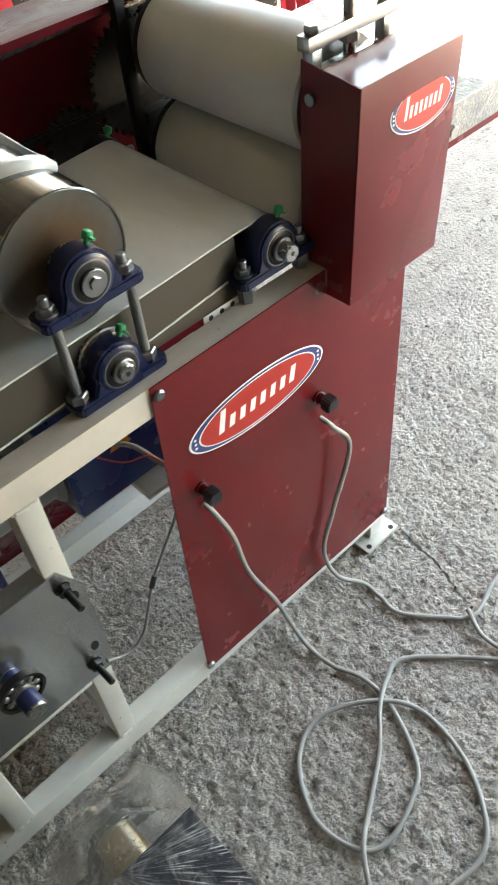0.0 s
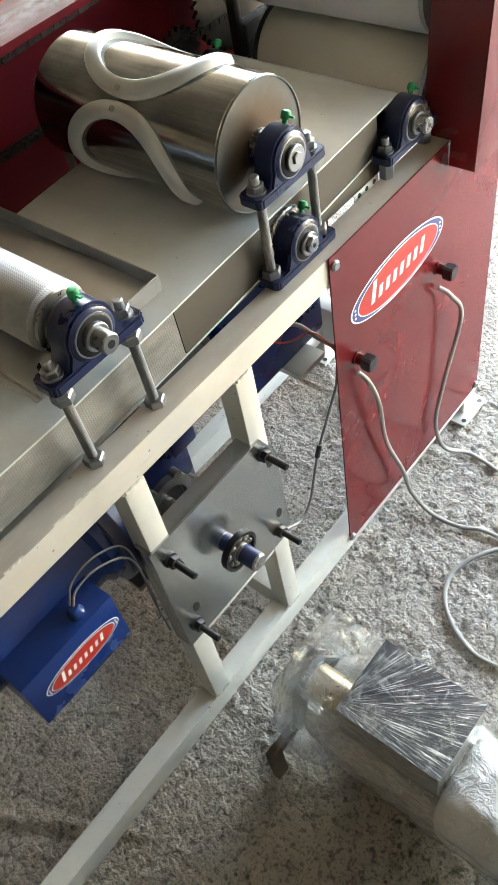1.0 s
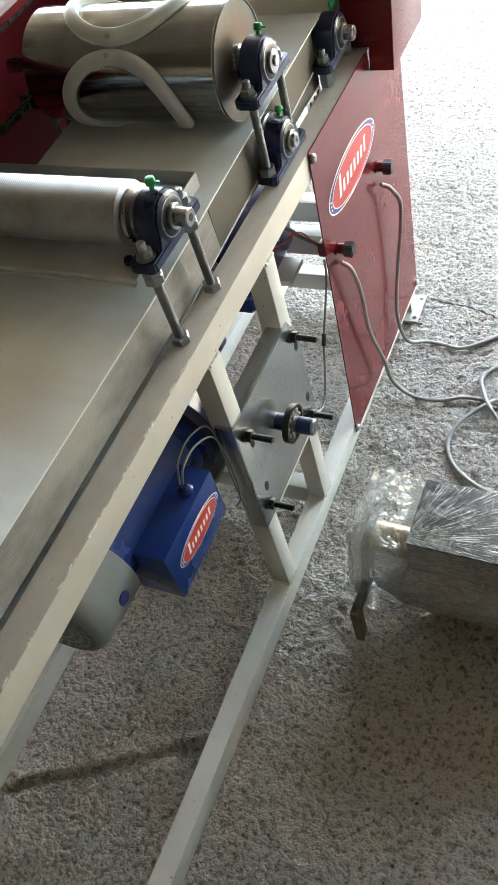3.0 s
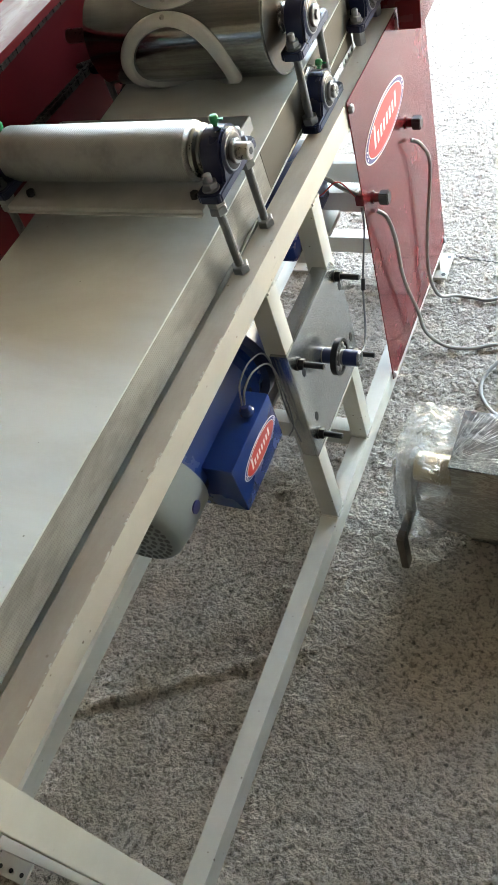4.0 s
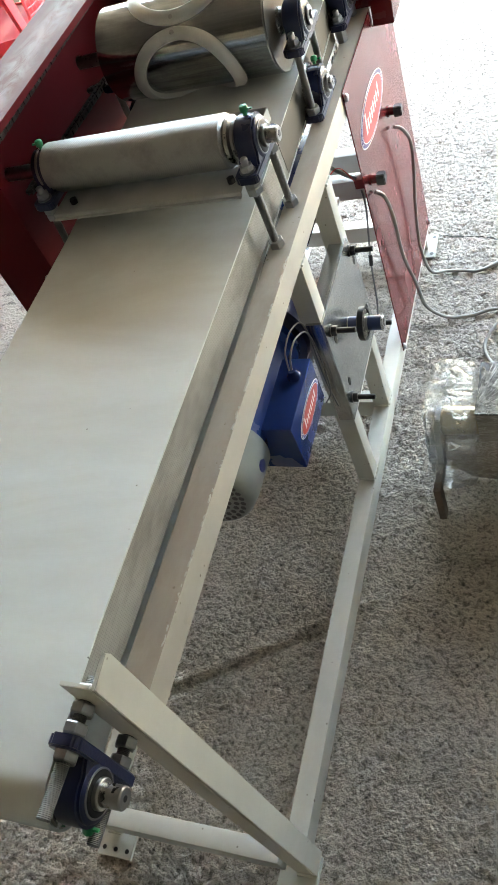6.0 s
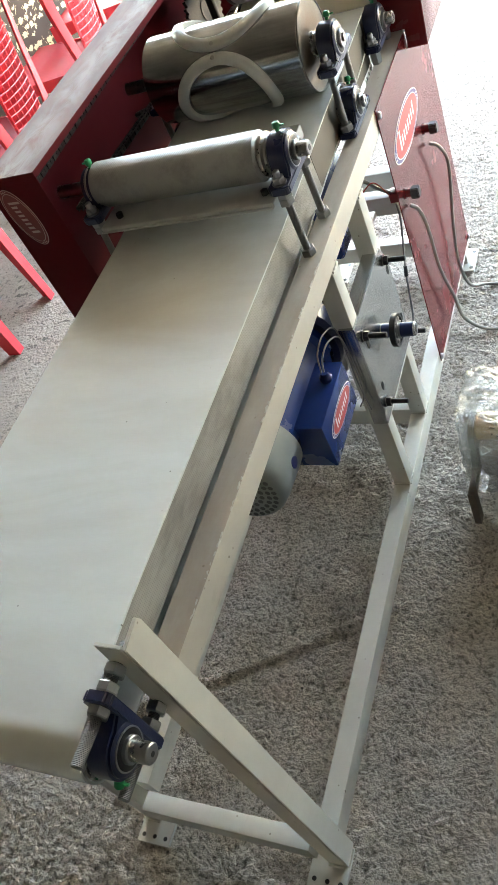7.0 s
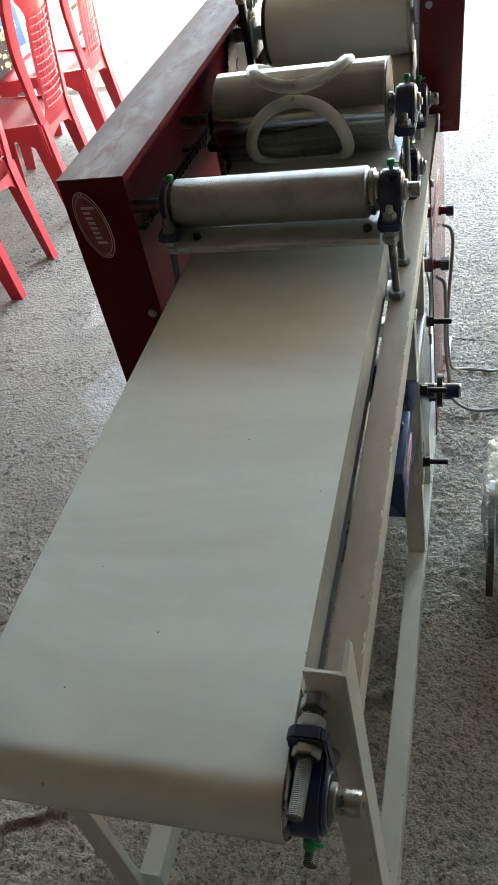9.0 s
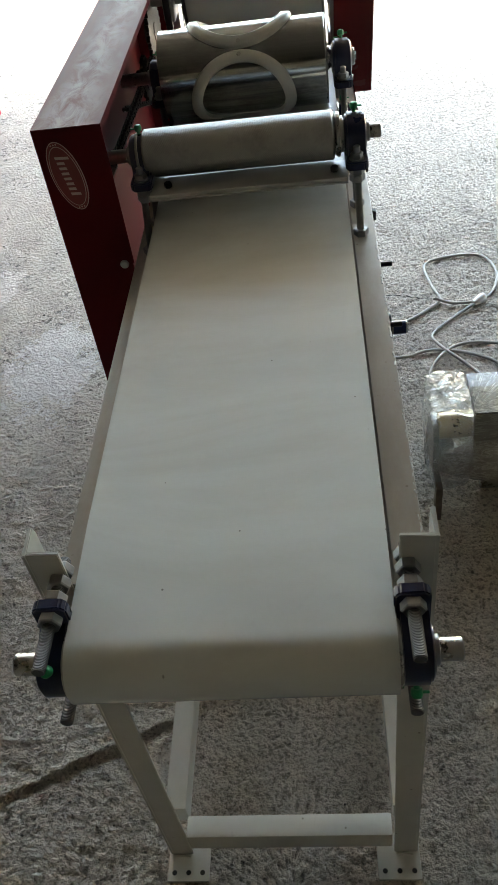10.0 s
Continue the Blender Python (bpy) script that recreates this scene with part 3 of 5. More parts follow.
def rough_sheet(x0, x1, y0, y1, amp):
    xs, ys = stations(x0, x1, -0.95, 0.95, 0.0056, 0.013), stations(y0, y1, -0.15, 2.35, 0.0056, 0.013)
    nx, ny = len(xs) - 1, len(ys) - 1
    verts, faces = [], []
    for j, y in enumerate(ys):
        for i, x in enumerate(xs):
            edge = min(1.0, min(i, nx - i, j, ny - j) / 6)
            verts.append((x, y, edge * floor_z(x, y, amp)))
    for j in range(ny):
        for i in range(nx):
            a = j * (nx + 1) + i
            faces.append((a, a + 1, a + nx + 2, a + nx + 1))
    me = bpy.data.meshes.new("floor")
    me.from_pydata(verts, [], faces)
    me.materials.append(FLOOR)
    me.shade_smooth()
    return me


OPEN_Y, EAVE_Z, WX0, WX1, WY0, EAST_Y = 4.1, 2.62, -4.2, 1.40, -5.5, 2.25
tagged(new("floor", rough_sheet(-2.4, 2.2, -1.0, 4.0, 0.0078)), "rough unfinished grey concrete workshop floor", "floor", kind="structure")
g = bmesh.new()
box(WX0, -2.4, WY0, 4.3, -0.2, -0.0015, bm=g)
box(2.2, 3.4, WY0, 4.3, -0.2, -0.0015, bm=g)
box(-2.4, 2.2, WY0, -1.0, -0.2, -0.0015, bm=g)
box(-2.4, 2.2, 4.0, 4.3, -0.2, -0.0015, bm=g)
tagged(new("floor_border", mesh_of("floor_border", g, FLOOR)), "rough grey concrete floor round the machine", "floor", kind="structure")
def crack(pts, wid, name):
    """A dark ragged crack in the floor as a thin closed sliver."""
    P = smooth_path([(x, y, 0) for x, y in pts], 10)
    b = bmesh.new()
    L, Rr = [], []
    for i, p in enumerate(P):
        d = (P[min(i + 1, len(P) - 1)] - P[max(i - 1, 0)]).normalized()
        nrm = Vector((-d.y, d.x, 0))
        off = 0.006 * noise.noise(Vector((p.x * 60, p.y * 60, 5)))
        w_ = wid * (0.35 + 0.9 * abs(noise.noise(Vector((p.x * 45, p.y * 45, 9))))) * min(1, i / 4, (len(P) - 1 - i) / 4 + 0.05)
        L.append(b.verts.new(p + nrm * (off + w_) + Vector((0, 0, 0.0006))))
        Rr.append(b.verts.new(p + nrm * (off - w_) + Vector((0, 0, 0.0006))))
    for i in range(len(P) - 1):
        b.faces.new((L[i], L[i + 1], Rr[i + 1], Rr[i]))
    for v in b.verts:
        v.co.z = floor_z(v.co.x, v.co.y) + 0.0008
    tagged(new(name, mesh_of(name, b, CRACK)), "narrow dark crack in the concrete floor", "crack", kind="structure")


CRACK = plain("crack_dirt", (0.05, 0.045, 0.04), 0.95)
crack([(0.229, 1.826), (0.289, 1.811), (0.339, 1.805), (0.405, 1.783), (0.458, 1.766), (0.507, 1.760)], 0.0055, "floor_crack")
tagged(new("ground", mesh_of("ground", box(-400, 400, -400, 600, -0.3, -0.06), EARTH)), "pale dry ground outside in full daylight", "ground", kind="structure")
tagged(new("apron", mesh_of("apron", box(-9, 9, 4.3, 11, -0.25, -0.03), FLOOR)), "sunlit concrete apron before the workshop", "pavement", kind="structure")
# unseen roof and walls, added and sized to hold back daylight
roof_z = lambda y: EAVE_Z + 0.06 * (OPEN_Y - y)          # low eave over the opening, rising towards the back
g = prism([(WY0 - 0.2, roof_z(WY0 - 0.2)), (OPEN_Y, EAVE_Z), (OPEN_Y, EAVE_Z + 0.06), (WY0 - 0.2, roof_z(WY0 - 0.2) + 0.06)], "x", WX0 - 0.2, 3.4)
tagged(new("ceiling", mesh_of("ceiling", g, CEILP)), "unseen dark roof, added to shade the workshop", "ceiling", kind="structure")
side = lambda y0, y1, x0, x1: prism([(y0, -0.2), (y1, -0.2), (y1, roof_z(y1)), (y0, roof_z(y0))], "x", x0, x1)
tagged(new("wall_south", mesh_of("wall_south", box(WX0, WX1, WY0 - 0.2, WY0, -0.2, roof_z(WY0)), WALLP)), "unseen wall behind, added to keep light out", "wall", kind="structure")
tagged(new("wall_west", mesh_of("wall_west", side(WY0, 3.2, WX0 - 0.2, WX0), WALLP)), "unseen side wall, added to block light", "wall", kind="structure")
tagged(new("wall_east", mesh_of("wall_east", side(WY0, EAST_Y, WX1, WX1 + 0.2), WALLP)), "unseen side wall, added to block light", "wall", kind="structure")

# ---- the machine ----
# x across, y from the tail end to the head, z up; belt centre line at CX
CX, XR, XL, RT = -0.004, 0.2165, -0.2245, 0.785
T, TT, HT, HB = 0.038, 0.041, 0.049, 0.053  # widths of the lower tubes and of the top tube; heights of both
machine = thing("papad_machine", "cream-framed papad making machine with maroon covers and a white belt", "machine")
machine.matrix_basis = Matrix.Translation((0, 1.3, 0)) @ Matrix.Rotation(0.0105, 4, "Z") @ Matrix.Translation((0, -1.3, 0))


def mirror(x):
    return 2 * CX - x


def tube(name, x0, x1, y0, y1, z0, z1, mat_=None):
    return part(name, box(x0, x1, y0, y1, z0, z1, 0.003), mat_ or CREAM, machine)


for s_, xo in ((1, XR), (-1, XL)):
    span = lambda w_: (xo - w_, xo) if s_ > 0 else (xo, xo + w_)
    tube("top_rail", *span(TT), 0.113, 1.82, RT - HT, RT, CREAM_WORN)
    tube("bottom_rail", *span(T), 0.113, 1.80, 0.108 - HB, 0.108)
    for y0 in (0.864, 1.078, 1.750):
        tube("leg", *span(T), y0, y0 + 0.036, 0.108, RT - HT)
# plate foot under the head legs, stub leg and bolt holes
for xc in (XR - 0.022, XL + 0.022):
    for yc in (1.768,):
        part("foot_stub", box(xc - 0.018, xc + 0.018, yc - 0.018, yc + 0.018, 0.008, 0.108 - HB, 0.002), CREAM, machine)
        ft = part("foot_plate", box(xc - 0.028, xc + 0.04, yc - 0.05, yc + 0.05, 0.0, 0.008, 0.0015), CREAM, machine)
        for sx in (-0.018, 0.03):
            for sy in (-0.036, 0.036):
                part("bolt_hole", lathe([(0.008, 0.006), (0.0085, 0.006)], "z", 12), BLACK, ft, m=pose(xc + sx, yc + sy, 0))
for y0, z0 in ((0.0640, 0.108), (1.75, 0.108), (1.09, 0.108), (1.516, 0.433), (1.626, 0.433)):
    ins = 0.043 if y0 < 0.1 else T
    tube("cross_bar", XL + ins, XR - ins, y0, y0 + 0.037, z0 - HB, z0)
for y0 in (0.864, 1.078, 1.750):
    for za, sgn in ((RT - HT, -1), (0.108, 1)):
        pts = [(XR + 0.0005, y0 + 0.002 + 0.006 * k, za + sgn * (0.001 + 0.0012 * (k % 2))) for k in range(6)]
        part("weld_bead", sweep(smooth_path(pts, 4), 0.0026, 6), CREAM, machine)
        part("weld_bead", sweep(smooth_path([(XR - T + 0.002 + 0.007 * k, y0 - 0.0005, za + sgn * (0.001 + 0.001 * (k % 2))) for k in range(6)], 4), 0.0026, 6), CREAM, machine)
# flaked paint and spatter along the outer edge of the top rail
_r = random.Random(12)
for k in range(13):
    y0, ln = 0.16 + 0.055 * k + _r.uniform(-0.02, 0.02), _r.uniform(0.014, 0.045)
    pts = [(XR - 0.0022 + _r.uniform(-0.0012, 0.0008), y0 + ln * i / 7, RT - 0.0012 + _r.uniform(-0.0012, 0.0010)) for i in range(8)]
    part("paint_flake", sweep(smooth_path(pts, 3), _r.uniform(0.0012, 0.0022), 6), CREAM, machine)
# lower ledge under the drive plate
tube("plate_ledge", XR - T, XR, 0.899, 1.077, 0.315, 0.342)

# angle-iron tail legs with a pointed top
for s, xo in ((1, XR + 0.002), (-1, XL - 0.002)):
    yb = 0.072
    w, th = 0.042, 0.005
    lo, hi = (xo - th, xo) if s > 0 else (xo, xo + th)
    leg = bmesh.new()
    prism([(yb, 0.008), (yb + w, 0.008), (yb + w, 0.886), (yb + w - 0.004, 0.897), (yb, 0.893)], "x", lo, hi, 0.001, leg)
    fl = (xo - 0.041, xo - th) if s > 0 else (xo + th, xo + 0.041)
    prism([(fl[0], 0.008), (fl[1], 0.008), (fl[1], 0.894), (fl[0], 0.896)], "y", yb, yb + th, 0.001, leg)
    part("angle_leg", leg, CREAM, machine, "cream angle-iron leg with a pointed top")
    fx = (xo - 0.072, xo + 0.003) if s > 0 else (xo - 0.003, xo + 0.072)
    ft = part("foot_plate", box(*fx, 0.026, 0.105, 0.0, 0.008, 0.0015), CREAM, machine)
    for hx in (fx[0] + 0.012, (fx[0] + fx[1]) / 2, fx[1] - 0.012):
        part("bolt_hole", lathe([(0.008, 0.0045), (0.0085, 0.0045)], "z", 12), BLACK, ft, m=pose(hx, 0.040, 0))
    for yy in (0.068, 0.078):
        part("weld_bead", sweep(smooth_path([(fl[0] + 0.004, yy, 0.010), (sum(fl) / 2, yy, 0.013), (fl[1] - 0.004, yy, 0.010)]), 0.003, 6), CREAM, ft)

# belt: one closed loop over the tail and head pulleys
TAIL, HEAD, RTAIL, RHEAD = (-0.002, 0.799), (1.548, 0.853), 0.041, 0.028
BX0, BX1 = -0.177, 0.168


def loop_profile(off):
    pts = []
    for i in range(15):
        a = radians(270 - 180 * i / 14)
        pts.append((TAIL[0] + (RTAIL + off) * math.cos(a), TAIL[1] + (RTAIL + off) * math.sin(a)))
    top = [(0.15, 0.849), (0.45, 0.850), (0.85, 0.851), (1.0, 0.857), (1.15, 0.865), (1.3, 0.870), (1.5, 0.880)]
    pts += [(y, z + off) for y, z in top]
    for i in range(11):
        a = radians(90 - 180 * i / 10)
        pts.append((HEAD[0] + (RHEAD + off) * math.cos(a), HEAD[1] + (RHEAD + off) * math.sin(a)))
    pts += [(1.2, 0.795 - off), (0.6, 0.762 - off)]
    return pts


b = bmesh.new()
inn, out = loop_profile(0.0), loop_profile(0.0028)
n = len(inn)
V = [[b.verts.new((x, y, z)) for y, z in pr] for x, pr in ((BX0, inn), (BX0, out), (BX1, out), (BX1, inn))]
for k in range(4):
    for i in range(n):
        b.faces.new((V[k][i], V[k][(i + 1) % n], V[(k + 1) % 4][(i + 1) % n], V[(k + 1) % 4][i]))
belt = part("conveyor_belt", b, BELT, machine, "smooth white conveyor belt, lightly smudged", 40)
for (y, z), r, nm in ((TAIL, RTAIL - 0.001, "tail_pulley"), (HEAD, RHEAD - 0.001, "head_pulley"), ((1.273, 0.823), 0.0415, "belt_support_roller")):
    part(nm, lathe([(BX0 - 0.004, r - 0.002), (BX0 - 0.002, r), (BX1 + 0.002, r), (BX1 + 0.004, r - 0.002)], "x", 40), BARE, machine, m=Matrix.Translation((0, y, z)))
# slider bed with upright sides
def bed_side(tops, low, s_, mat_, label):
    """A folded steel side sloping out from under the belt's edge."""
    edge = BX1 - 0.003 if s_ > 0 else BX0 + 0.003
    out = 0.001 if mat_ is BEDSIDE else 0.0
    rings = [[(edge, y, z), (edge - 0.002 * s_, y, z), (edge + out * s_, y, low), (edge + (out + 0.002) * s_, y, low)] for y, z in tops]
    bb = bmesh.new()
    V4 = [[bb.verts.new(p) for p in r] for r in rings]
    for r0, r1 in zip(V4, V4[1:]):
        for i in range(4):
            bb.faces.new((r0[i], r0[(i + 1) % 4], r1[(i + 1) % 4], r1[i]))
    bb.faces.new(V4[0]), bb.faces.new(V4[-1])
    part("bed_side", bb, mat_, machine, label)


for s_ in (1, -1):
    bed_side([(0.09, 0.842), (0.15, 0.845), (0.45, 0.847), (0.86, 0.848), (1.0, 0.854), (1.05, 0.8563)], 0.785, s_, BEDSIDE, "fine-patterned steel side of the belt bed")
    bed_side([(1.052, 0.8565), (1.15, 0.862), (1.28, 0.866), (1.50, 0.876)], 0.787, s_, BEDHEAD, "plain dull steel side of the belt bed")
part("bed_plate", prism([(0.06, 0.832), (0.85, 0.840), (1.0, 0.849), (1.15, 0.860), (1.23, 0.861), (1.23, 0.857), (1.15, 0.856), (1.0, 0.845), (0.85, 0.836), (0.06, 0.828)], "x", BX0 + 0.005, BX1 - 0.005), BARE, machine)


# ---- pillow-block bearings ----
def housing_mesh():
    """Cast pillow block: long foot, round body, webs; shaft along x, foot along y, seat at z = 0."""
    zc, R = 0.0365, 0.0355
    arc = [(R * math.cos(radians(a)), zc + R * math.sin(radians(a))) for a in range(-8, 189, 14)]
    poly = [(-0.042, 0.0), (0.042, 0.0), (0.042, 0.016)] + arc + [(-0.042, 0.016)]
    bm = prism(poly, "x", -0.0165, 0.0165, 0.0035)
    foot = [(-0.070, -0.013), (-0.064, -0.019), (0.064, -0.019), (0.070, -0.013), (0.070, 0.013), (0.064, 0.019), (-0.064, 0.019), (-0.070, 0.013)]
    prism([(v, u) for u, v in foot], "z", 0.0, 0.0145, 0.0022, bm)
    lathe([(-0.0185, 0.0285), (-0.0165, 0.031), (0.0165, 0.031), (0.0185, 0.0285)], "x", 32, bm, Matrix.Translation((0, 0, zc)))
    return mesh_of("pillow_block", bm, NAVY, 40)


def insert_mesh():
    bm = lathe([(-0.028, 0.0165), (-0.0205, 0.0172), (-0.0207, 0.0235), (-0.0205, 0.0258), (-0.0175, 0.0262), (0.0175, 0.0262), (0.0195, 0.0258), (0.0197, 0.0240),
                (0.0185, 0.0238), (0.0185, 0.0165), (0.0245, 0.0165), (0.0255, 0.0155)], "x", 32, None, Matrix.Translation((0, 0, 0.0365)))
    return mesh_of("bearing_insert", bm, ZINC, 35)


def seal_mesh():
    bm = lathe([(0.0197, 0.0238), (0.0201, 0.0232), (0.0201, 0.0165)], "x", 28, None, Matrix.Translation((0, 0, 0.0365)))
    return mesh_of("seal", bm, BLACKST, 35)


def nipple_mesh():
    bm = lathe([(0.0, 0.0035), (0.006, 0.0035), (0.0065, 0.0062), (0.013, 0.0066), (0.016, 0.0052), (0.017, 0.0025)], "z", 14)
    box(0.002, 0.013, -0.0018, 0.0018, 0.009, 0.0115, bm=bm)
    return mesh_of("grease_cap", bm, GREEN, 35)


def nut_mesh(af, h, name="nut"):
    return mesh_of(name, hexnut((0, 0, 0), (0, 0, 1), af, h), ZINC, 25)


def bolt_top_mesh():
    bm = lathe([(0, 0.0125), (0.002, 0.0125)], "z", 20)
    hexnut((0, 0, 0.002), (0, 0, 1), 0.019, 0.0095, bm)
    lathe([(0.0115, 0.006), (0.021, 0.006), (0.0225, 0.005)], "z", 14, bm)
    return mesh_of("mounting_bolt", bm, ZINC, 30)


HOUSING, INSERT, SEAL, NIPPLE, NUT, BOLT = housing_mesh(), insert_mesh(), seal_mesh(), nipple_mesh(), nut_mesh(0.0235, 0.0125), bolt_top_mesh()


def pillow_block(m, nip=20.0, bolts=True):
    """A bearing at the pose m with insert, seal, grease cap (turned nip degrees in the plane of the housing) and two bolts."""
    h = part("pillow_block", HOUSING, NAVY, machine, "navy cast-iron pillow block bearing", m=m)
    part("bearing_insert", INSERT, PALEST, h)
    part("seal", SEAL, BLACKST, h)
    part("grease_cap", NIPPLE, GREEN, h, "green plastic grease cap", m=pose(0.0, 0, 0.0365) @ pose(0, 0, 0, -nip, 0, 0) @ pose(0, 0, 0.034))
    if bolts:
        for s in (-1, 1):
            part("mounting_bolt", BOLT, ZINC, h, m=pose(0, s * 0.053, 0.0145))
    return h


BRX = 0.182
KY, KZ = 0.915, 0.951                      # axis of the knurled roller
BLX = mirror(BRX)
flip = pose(0, 0, 0, 0, 0, 180)
for s, bx in ((1, BRX), (-1, BLX)):
    turn = Matrix.Identity(4) if s > 0 else flip
    at = lambda y, z: Matrix.Translation((bx, y, z - 0.0365)) @ turn
    # head pulley bearing on spacer nuts
    pillow_block(at(1.548, 0.850), 25 * s)
    # drum bearing raised on two studs over the support roller bearing
    pillow_block(at(1.273, 0.8225), 30 * s, False)
    pillow_block(at(1.265, 0.955), 25 * s)
    pillow_block(Matrix.Translation((bx + 0.004, KY, KZ - 0.0365)) @ turn, 8 * s)
    for y in (1.55 - 0.053, 1.55 + 0.053):
        part("spacer_nut", nut_mesh(0.021, 0.0265, "spacer_nut"), ZINC, machine, m=pose(bx, y, RT))
    for y in (1.269 - 0.053, 1.269 + 0.053):
        part("threaded_stud", rod((bx, y, RT + 0.014), (bx, y, 0.919), 0.0065), STUD, machine)
        part("nut", NUT, ZINC, machine, m=pose(bx, y, RT + 0.0155))
    for y in (KY - 0.053, KY + 0.053):
        part("threaded_stud", rod((bx + 0.008 * s, y, RT - 0.005), (bx + 0.004, y, 0.92), 0.0065), STUD, machine)
        part("nut", NUT, ZINC, machine, m=pose(bx + 0.008 * s, y, RT))
        part("nut", NUT, ZINC, machine, m=pose(bx + 0.004, y, 0.9165 - 0.0125))
        part("nut", NUT, ZINC, machine, m=pose(bx + 0.004, y, 0.9165 - 0.0262))
    # tail take-up bearing: foot upright, drawn by two studs from the angle leg
    mt = Matrix.Translation((bx + 0.004 * s, 0.0345, 0.799)) @ pose(0, 0, 0, 90, 0, 0) @ turn
    pillow_block(mt, -48, False)
    for dz in (-0.053, 0.053):
        z = 0.799 + dz
        xx = bx + 0.004 * s
        part("take_up_stud", rod((xx, 0.098, z), (xx, -0.045, z), 0.0072, 14, None, 0.001), STUD_Y, machine)
        for y, d in ((0.070, -1), (0.0755, 1), (0.0365, 1), (0.022, -1)):
            part("nut", NUT, ZINC, machine, m=Matrix.Translation((xx, y, z)) @ pose(0, 0, 0, 90 if d < 0 else -90, 0, 0))

# shafts
for nm, y, z, r, e in (("tail_shaft", -0.002, 0.799, 0.0125, 0.236), ("head_shaft", 1.548, 0.8505, 0.0125, 0.224), ("support_shaft", 1.273, 0.823, 0.0115, 0.214)):
    bm = lathe([(mirror(e), r - 0.0015), (mirror(e) + 0.0015, r), (e - 0.0015, r), (e, r - 0.0015)], "x", 24, None, Matrix.Translation((0, y, z)))
    sh = part(nm, bm, BARE, machine)
    part("centre_hole", lathe([(e, 0.0035), (e + 0.0004, 0.0035)], "x", 10, None, Matrix.Translation((0, y, z))), BLACK, sh)

# knurled roller
KR = 0.041
kn = part("knurled_roller", lathe([(-0.182, 0.030), (-0.180, KR - 0.003), (-0.177, KR), (0.147, KR), (0.150, KR - 0.003), (0.152, 0.030)], "x", 64, None, Matrix.Translation((0, KY, KZ))),
          KNURL, machine, "knurled steel roller")
for x0, x1 in ((0.152, 0.166), (-0.194, -0.182)):
    part("end_flange", lathe([(x0, 0.034), (x0 + 0.003, 0.037), (x1 - 0.006, 0.037), (x1 - 0.004, 0.03), (x1, 0.03)], "x", 40, None, Matrix.Translation((0, KY, KZ))), BARE, kn)
sh = part("roller_shaft", lathe([(-0.275, 0.0105), (-0.274, 0.012), (0.2295, 0.012), (0.231, 0.0105)], "x", 24, None, Matrix.Translation((0, KY, KZ))), BARE, kn)
part("centre_hole", lathe([(0.231, 0.005), (0.2314, 0.005)], "x", 12, None, Matrix.Translation((0, KY, KZ))), BLACK, kn)

# steel flour tray under the knurled roller
tx0, tx1, ty0, ty1, tz = -0.175, 0.170, 0.848, 1.040, 0.903
tray = part("flour_tray", box(tx0, tx1, 0.912, ty1, tz, tz + 0.002), TRAYPAN, machine, "shiny stainless tray under the knurled roller")
part("front_shelf", box(tx0, tx1, ty0, 0.912, tz, tz + 0.002), SHELF, tray, "front of the tray, coloured paler for its lit look")
part("front_lip", box(tx0, tx1, ty0 - 0.002, ty0, tz - 0.006, tz + 0.002, 0.0006), SHELF, tray)
part("front_lip", box(tx0, tx1, ty0 - 0.008, ty0 - 0.002, tz - 0.006, tz - 0.004, 0.0006), SHELF, tray)
part("rear_lip", box(tx0, tx1, ty1, ty1 + 0.002, tz, tz + 0.022, 0.0006), TRAYPAN, tray)
for x in (tx1, tx0 - 0.002):
    part("side_lip", prism([(0.97, tz), (ty1, tz), (ty1, tz + 0.022), (0.99, tz + 0.022)], "x", x, x + 0.002), TRAYPAN, tray)
for x in (-0.144, 0.148):
    part("cap_bolt", hexnut((x, 0.874, tz + 0.002), (0, 0, 1), 0.012, 0.009), BLACKST, tray)
for x0, x1 in ((tx1, BRX - 0.012), (BLX + 0.012, tx0)):
    part("tray_arm", box(x0, x1, 0.868, 0.888, tz - 0.004, tz), TRAYPAN, tray)

# cutting drum with raised ring cutters
DY, DZ, DR = 1.265, 0.956, 0.0845
DX0, DX1 = -0.181, 0.149
drum = part("cutting_drum", lathe([(DX0, DR - 0.001), (DX0 + 0.001, DR), (DX1 - 0.001, DR), (DX1, DR - 0.001)], "x", 96, None, Matrix.Translation((0, DY, DZ))), DRUM, machine, "turned stainless cutting drum with stains")
part("drum_end", lathe([(DX1 - 0.001, DR - 0.001), (DX1 + 0.0030, DR - 0.0012), (DX1 + 0.0030, DR - 0.0030), (DX1 + 0.0012, DR - 0.0036), (DX1 + 0.0012, 0.019), (DX1 + 0.004, 0.0165), (DX1 + 0.012, 0.0155)], "x", 64, None, Matrix.Translation((0, DY, DZ))), DRUM_END, drum, "stained steel end disc")
part("hub_collar", lathe([(DX1, 0.0235), (DX1 + 0.006, 0.0225), (DX1 + 0.010, 0.018), (DX1 + 0.016, 0.017), (DX1 + 0.017, 0.0125)], "x", 32, None, Matrix.Translation((0, DY, DZ))), BARE, drum, "turned hub collar")
part("drum_shaft", lathe([(-0.275, 0.0105), (-0.274, 0.0125), (0.203, 0.0125), (0.205, 0.011)], "x", 24, None, Matrix.Translation((0, DY, DZ))), BARE, drum)
part("end_screw", hexnut((0.205, DY, DZ), (1, 0, 0), 0.014, 0.006), ZINC, drum)


